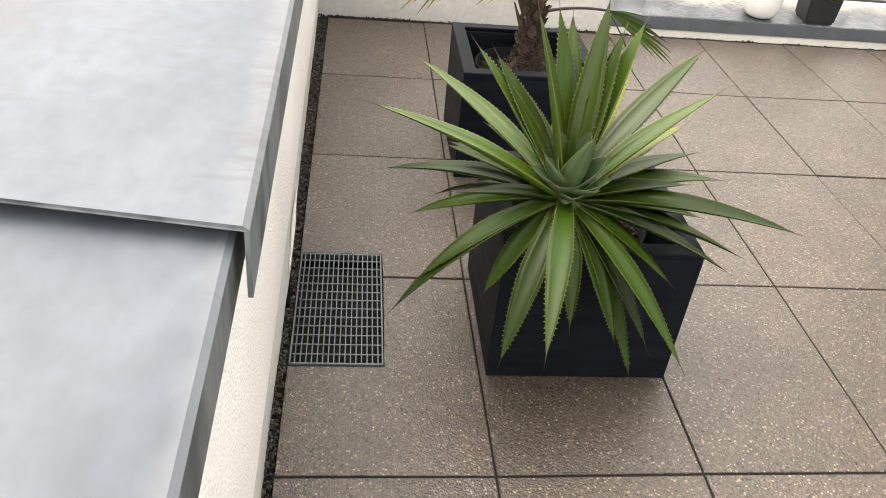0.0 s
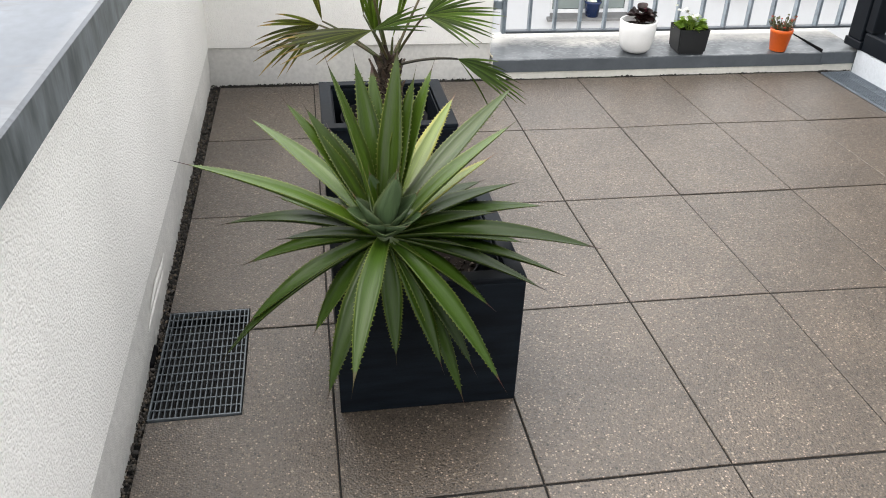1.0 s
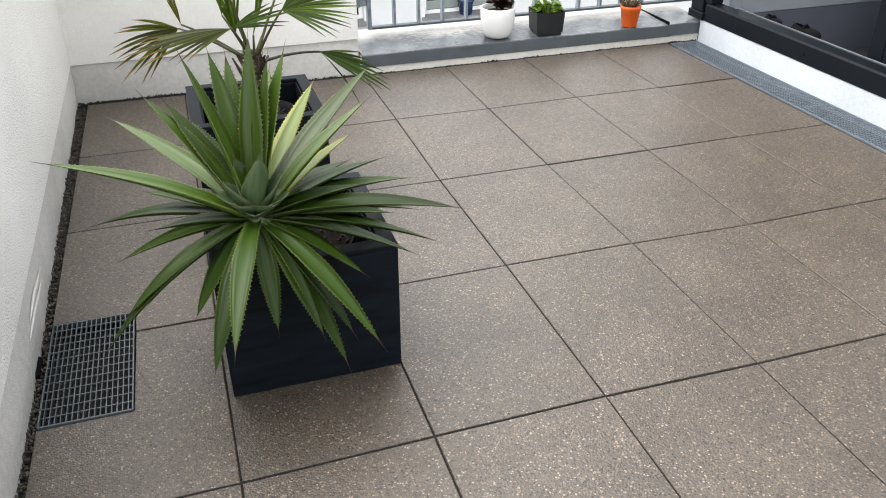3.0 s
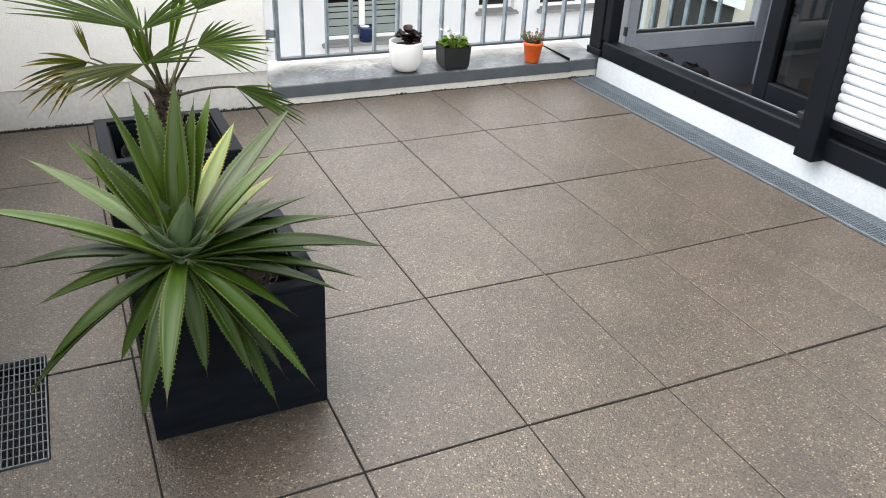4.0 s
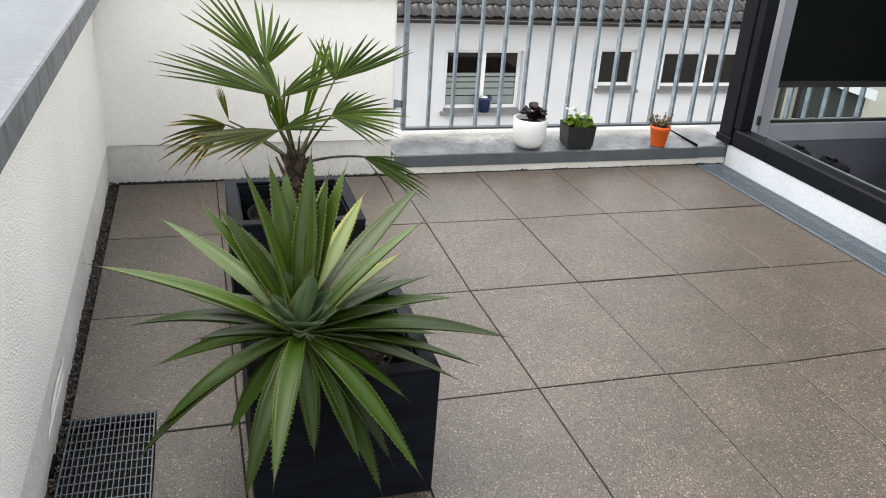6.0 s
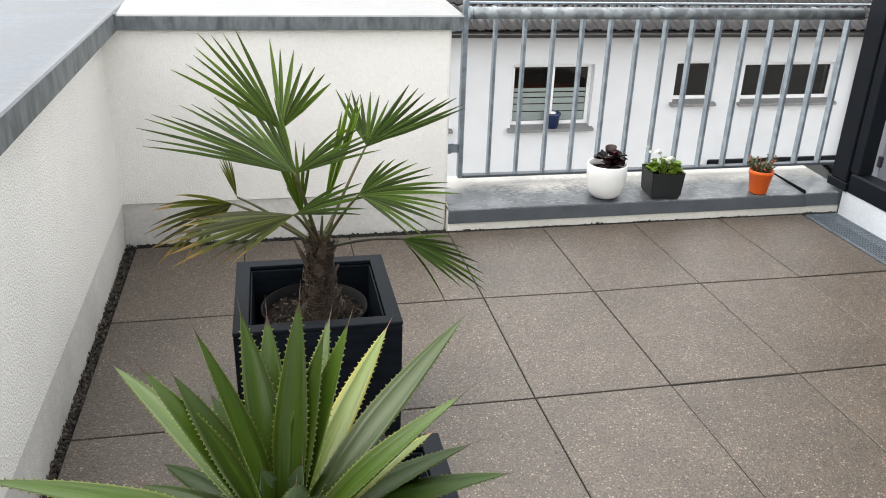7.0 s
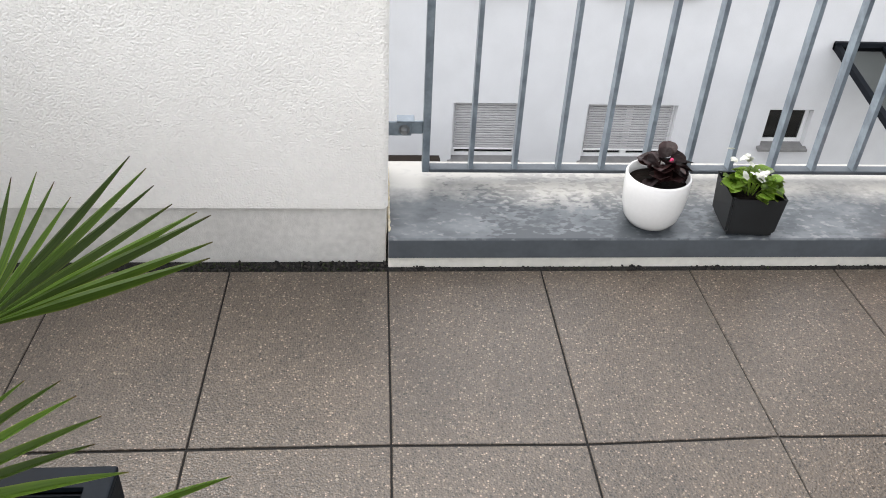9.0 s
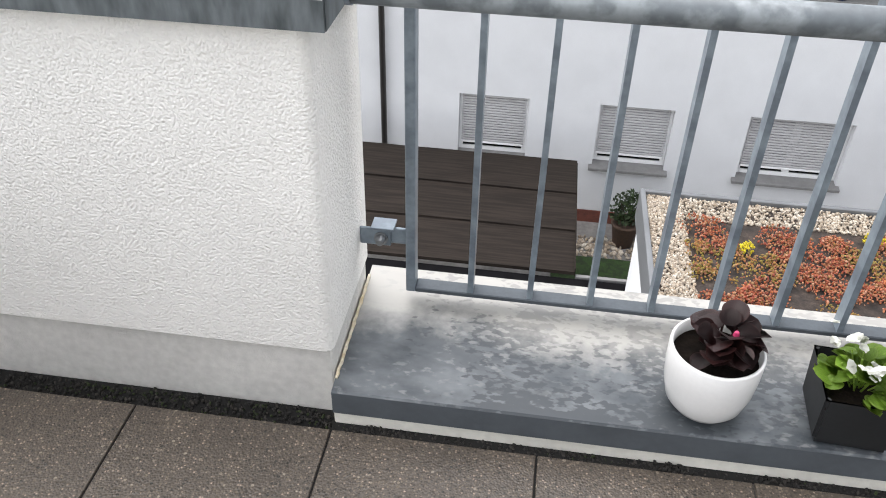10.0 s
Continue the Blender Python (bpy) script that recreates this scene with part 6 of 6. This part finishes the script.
for k in range(420):
    d = Vector((g.gauss(0, 1), g.gauss(0, 1), g.gauss(0, 1))).normalized() * 0.34 * g.random() ** 0.4
    c = Vector((0, 0, 0.33)) + Vector((d.x, d.y, d.z * 0.9))
    a = Vector((g.gauss(0, 1), g.gauss(0, 1), g.gauss(0, 1))).normalized()
    b = a.cross(Vector((g.gauss(0, 1), g.gauss(0, 1), g.gauss(0, 1)))).normalized()
    k0 = len(V)
    V += [tuple(c - a * 0.05), tuple(c + b * 0.025), tuple(c + a * 0.05), tuple(c - b * 0.025)]
    F.append([k0, k0 + 1, k0 + 2, k0 + 3])
me = bpy.data.meshes.new("crown")
me.from_pydata(V, [], F)
me.materials.append(SHRUB)
ob = new("crown", me)
ob.parent = shrub
bm = bmesh.new()
for k in range(5):
    tube(bm, [(0, 0, -0.05), (0.15 * math.cos(k * 1.3), 0.15 * math.sin(k * 1.3), 0.4)], 0.012, 5)
part("stems", bm, TRUNK, shrub)

# planted flat roof
flat = thing("green_roof", (0, 0, 0), "flat extension roof planted with red and gold sedum", "roof")
RX0, RX1, RY0, RY1, RZ = 2.0, 9.2, 3.6, 9.65, -3.86
part("body", boxed(RX0 + 0.05, RX1, RY0, RY1 - 0.05, -7.2, RZ - 0.03), HOUSE_WHITE, flat)
part("substrate", boxed(RX0 + 0.05, RX1 - 0.05, RY0 + 0.05, RY1 - 0.05, RZ - 0.03, RZ), SUBSOIL, flat)
part("edge", boxed(RX0, RX0 + 0.06, RY0, RY1, RZ - 0.35, RZ + 0.06, bevel=0.008), ROOF_EDGE, flat, "grey metal roof edge")
part("edge", boxed(RX0 + 0.06, RX1, RY1 - 0.06, RY1, RZ - 0.35, RZ + 0.06, bevel=0.008), ROOF_EDGE, flat, "grey metal roof edge")
spots = []
for _ in range(11000):
    if g.random() < 0.5:
        spots.append((g.uniform(RX0 + 0.07, RX1), RY1 - 0.07 - 0.42 * g.random(), RZ + 0.012, g.uniform(0.013, 0.024)))
    else:
        spots.append((RX0 + 0.07 + 0.40 * g.random(), g.uniform(RY0 + 1.2, RY1 - 0.07), RZ + 0.012, g.uniform(0.013, 0.024)))
ob = new("gravel_border", pebbles("gravel_border", spots, PEBBLE, g))
ob.parent = flat
tagged(ob, kind="stuff")


def sedum(name, centres, material, tall):
    spots = []
    for x, y, r in centres:
        for _ in range(100):
            a, q = g.uniform(0, 6.28), r * math.sqrt(g.random())
            spots.append((x + q * math.cos(a), y + q * math.sin(a), RZ + tall * g.uniform(0.3, 1.0) * (1 - 0.5 * (q / r) ** 2), g.uniform(0.008, 0.018)))
    ob = new(name, pebbles(name, spots, material, g))
    ob.parent = flat
    tagged(ob, kind="stuff")


cells = []
for _ in range(400):
    x, y = g.uniform(RX0 + 0.55, RX1 - 1.0), g.uniform(RY0 + 2.6, RY1 - 0.6)
    cells.append((x, y, g.uniform(0.09, 0.23), noise.noise(Vector((x * 1.5, y * 1.5, 3)))))
sedum("red_sedum", [c[:3] for c in cells if c[3] > -0.1], SEDUM_RED, 0.11)
sedum("gold_sedum", [c[:3] for c in cells if c[3] <= -0.1], SEDUM_GOLD, 0.09)
sedum("sedum_bloom", [(3.05, 8.62, 0.08), (4.45, 9.0, 0.12), (4.6, 8.95, 0.09), (6.2, 8.3, 0.1)], SEDUM_BLOOM, 0.17)

# ---- gratings ----
def grating(name, at, w, l, nx, ny, label, group="", metal=None, deep=0.012):
    """A pressed mesh grating: a frame, bearing bars along it and cross bars."""
    ob = thing(name, at, label, "grating", group)
    metal = metal or GRATE
    f, h = 0.004, 0.012
    part("frame_side", boxed(0, f, 0, l, -h, 0, bevel=0.0008), metal, ob)
    part("frame_side", boxed(w - f, w, 0, l, -h, 0, bevel=0.0008), metal, ob)
    part("frame_end", boxed(f, w - f, 0, f, -h, 0, bevel=0.0008), metal, ob)
    part("frame_end", boxed(f, w - f, l - f, l, -h, 0, bevel=0.0008), metal, ob)
    bar = mesh_of("bearing_bar", boxed(-0.0011, 0.0011, f, l - f, -deep, -0.0008), metal)
    for k in range(1, nx):
        b = new("bearing_bar", bar)
        b.parent = ob
        b.location = (w * k / nx, 0, 0)
    bar = mesh_of("cross_bar", boxed(f, w - f, -0.0012, 0.0012, -0.0036, -0.0006), metal)
    for k in range(1, ny):
        b = new("cross_bar", bar)
        b.parent = ob
        b.location = (0, l * k / ny, 0)
    return ob


grating("drain_grating", (-0.804, 0.291, 0.004), 0.199, 0.399, 17, 13, "galvanised mesh grating over the floor drain")
# no real opening: a solid block coloured black for the hole's shade
part("gap_hole", boxed(-0.846, -0.8175, 0.485, 0.565, -0.042, 0.006, bevel=0.006), BLACK_FASCIA, parapet_side, "black block standing in for the shaded hole beside the drain")
pit = thing("drain_pit", label="dark drain pit under the grating", kind="structure", category="drain")
bm = bmesh.new()
box(bm, -0.815, -0.805, 0.28, 0.70, -0.20, -0.02)
box(bm, -0.604, -0.598, 0.28, 0.70, -0.20, -0.02)
box(bm, -0.805, -0.604, 0.28, 0.29, -0.20, -0.02)
box(bm, -0.805, -0.604, 0.691, 0.70, -0.20, -0.02)
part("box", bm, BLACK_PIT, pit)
first = None
for k in range(5):
    y = 1.39 - 1.003 * k
    if first is None:
        first = grating("channel_grating", (2.034, y, 0.002), 0.158, 1.0, 12, 60, "galvanised mesh grating of the drainage channel", "channel gratings", GRATE_PALE, 0.0045)
    else:
        copy_thing(first, pose(2.034, y, 0.002))
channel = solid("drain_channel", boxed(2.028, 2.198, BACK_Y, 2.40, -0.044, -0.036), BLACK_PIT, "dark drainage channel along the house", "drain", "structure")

# ---- gravel in the joints along the walls ----
g = random.Random(77)
spots = []
for _ in range(3600):
    y = g.uniform(-2.2, 2.45)
    x0, x1 = left_face(y) - 0.004, -0.809
    spots.append((g.uniform(x0, x1), y, g.uniform(-0.024, -0.008), g.uniform(0.0025, 0.0065)))
tagged(new("joint_gravel", pebbles("joint_gravel", spots, GRAVEL, g)), "dark fine gravel filling the gap along the parapets", "gravel", "", "stuff")
spots = []
for _ in range(3600):
    x = g.uniform(-0.85, 2.2)
    spots.append((x, g.uniform(2.4, 2.418 if x > 0.4 else 2.450), g.uniform(-0.014, -0.004) + (0.007 * max(0, 0.4 + noise.noise(Vector((x * 9, 2, 5)))) if x > 0.4 else 0), g.uniform(0.002, 0.0055)))
tagged(new("joint_dirt", pebbles("joint_dirt", spots, DIRT, g)), "black soil and grit in the gap along the parapet", "soil", "", "stuff")
moss = []
for _ in range(260):
    c = g.choice((-0.55, -0.1, 0.05, 0.3, 0.9, 1.5)) + g.gauss(0, 0.09)
    moss.append((min(max(c, -0.84), 2.15), g.uniform(2.403, 2.416 if c > 0.39 else 2.446), g.uniform(-0.012, -0.003), g.uniform(0.002, 0.005)))
tagged(new("moss", pebbles("moss", moss, MOSS, g)), "small dark green moss tufts in the gap along the parapet", "moss", "", "stuff")
bm = box(bmesh.new(), -0.88, -0.806, BACK_Y, 2.46, -0.044, -0.022)
part("gravel_bed", bm, SUBSTRATE, floor)
part("gravel_bed", boxed(-0.806, 2.2, 2.40, 2.46, -0.044, -0.012), SUBSTRATE, floor)
part("gravel_bed", boxed(0.403, 2.2, 2.399, 2.4215, -0.011, -0.003), SUBSTRATE, floor)

# ---- slabs ----
for i in range(-1, 6):
    part("joint", boxed(PX * i - 0.012, PX * i + 0.012, BACK_Y, END_Y, -0.035, -0.0036), SAND if i > 2 else SUBSTRATE, floor, "sandy grey joint" if i > 2 else "dark dirt-filled joint")
for j in range(-4, 4):
    part("joint", boxed(-0.598 if j == 1 else -0.808, PX * 5, PY * j - 0.016, PY * j + 0.012, -0.036, -0.0040), SUBSTRATE, floor, "dark dirt-filled joint")
J, J2 = 0.0021, 0.0034
# where the laid grid strays from the true one, corner by corner
ASTRAY = {(-1, 0): (0.004, 0.0), (0, 0): (0.004, 0.005), (1, 0): (0.005, 0.007), (1, 1): (0.002, 0.002), (2, 1): (0.004, -0.001), (3, 1): (0.005, -0.010), (1, 2): (-0.006, -0.004), (2, 2): (-0.003, -0.003), (3, 2): (0.002, -0.003), (2, 3): (-0.003, -0.008), (3, 3): (0.003, 0.001), (4, 3): (0.005, -0.004)}


def corner(i, j):
    dx, dy = ASTRAY.get((i, j), (0.0, 0.0))
    return Vector((PX * i + dx, PY * j + dy))


g = random.Random(3)
GX, GY0, GY1 = -0.602, 0.288, 0.698
for i in range(-2, 5):
    for j in range(-5, 4):
        o = Vector((PX * i, PY * j))
        a, b, c, d = (corner(*k) - o for k in ((i, j), (i + 1, j), (i + 1, j + 1), (i, j + 1)))
        if j == 3:
            c, d = Vector((c.x, END_Y - o.y + J2)), Vector((d.x, END_Y - o.y + J2))
        outline = [(a.x + J, a.y + J2), (b.x - J, b.y + J2), (c.x - J, c.y - J2), (d.x + J, d.y - J2)]
        if (i, j) == (-2, 0):
            outline = [(J, J2), (b.x - J, b.y + J2), (c.x - J, c.y - J2), (GX - o.x, PY - J2), (GX - o.x, GY0), (J, GY0)]
        elif (i, j) == (-2, 1):
            outline = [(GX - o.x, J2), (b.x - J, b.y + J2), (c.x - J, c.y - J2), (J, PY - J2), (J, GY1 - o.y), (GX - o.x, GY1 - o.y)]
        ob = new("slab", mesh_of("slab", prism(outline, -0.042, 0.0, bevel=0.0012), TILE))
        ob.parent = floor
        ob.matrix_local = pose(o.x, o.y, g.uniform(-0.0012, 0.0004), g.uniform(-0.05, 0.05), g.uniform(-0.05, 0.05), 0)
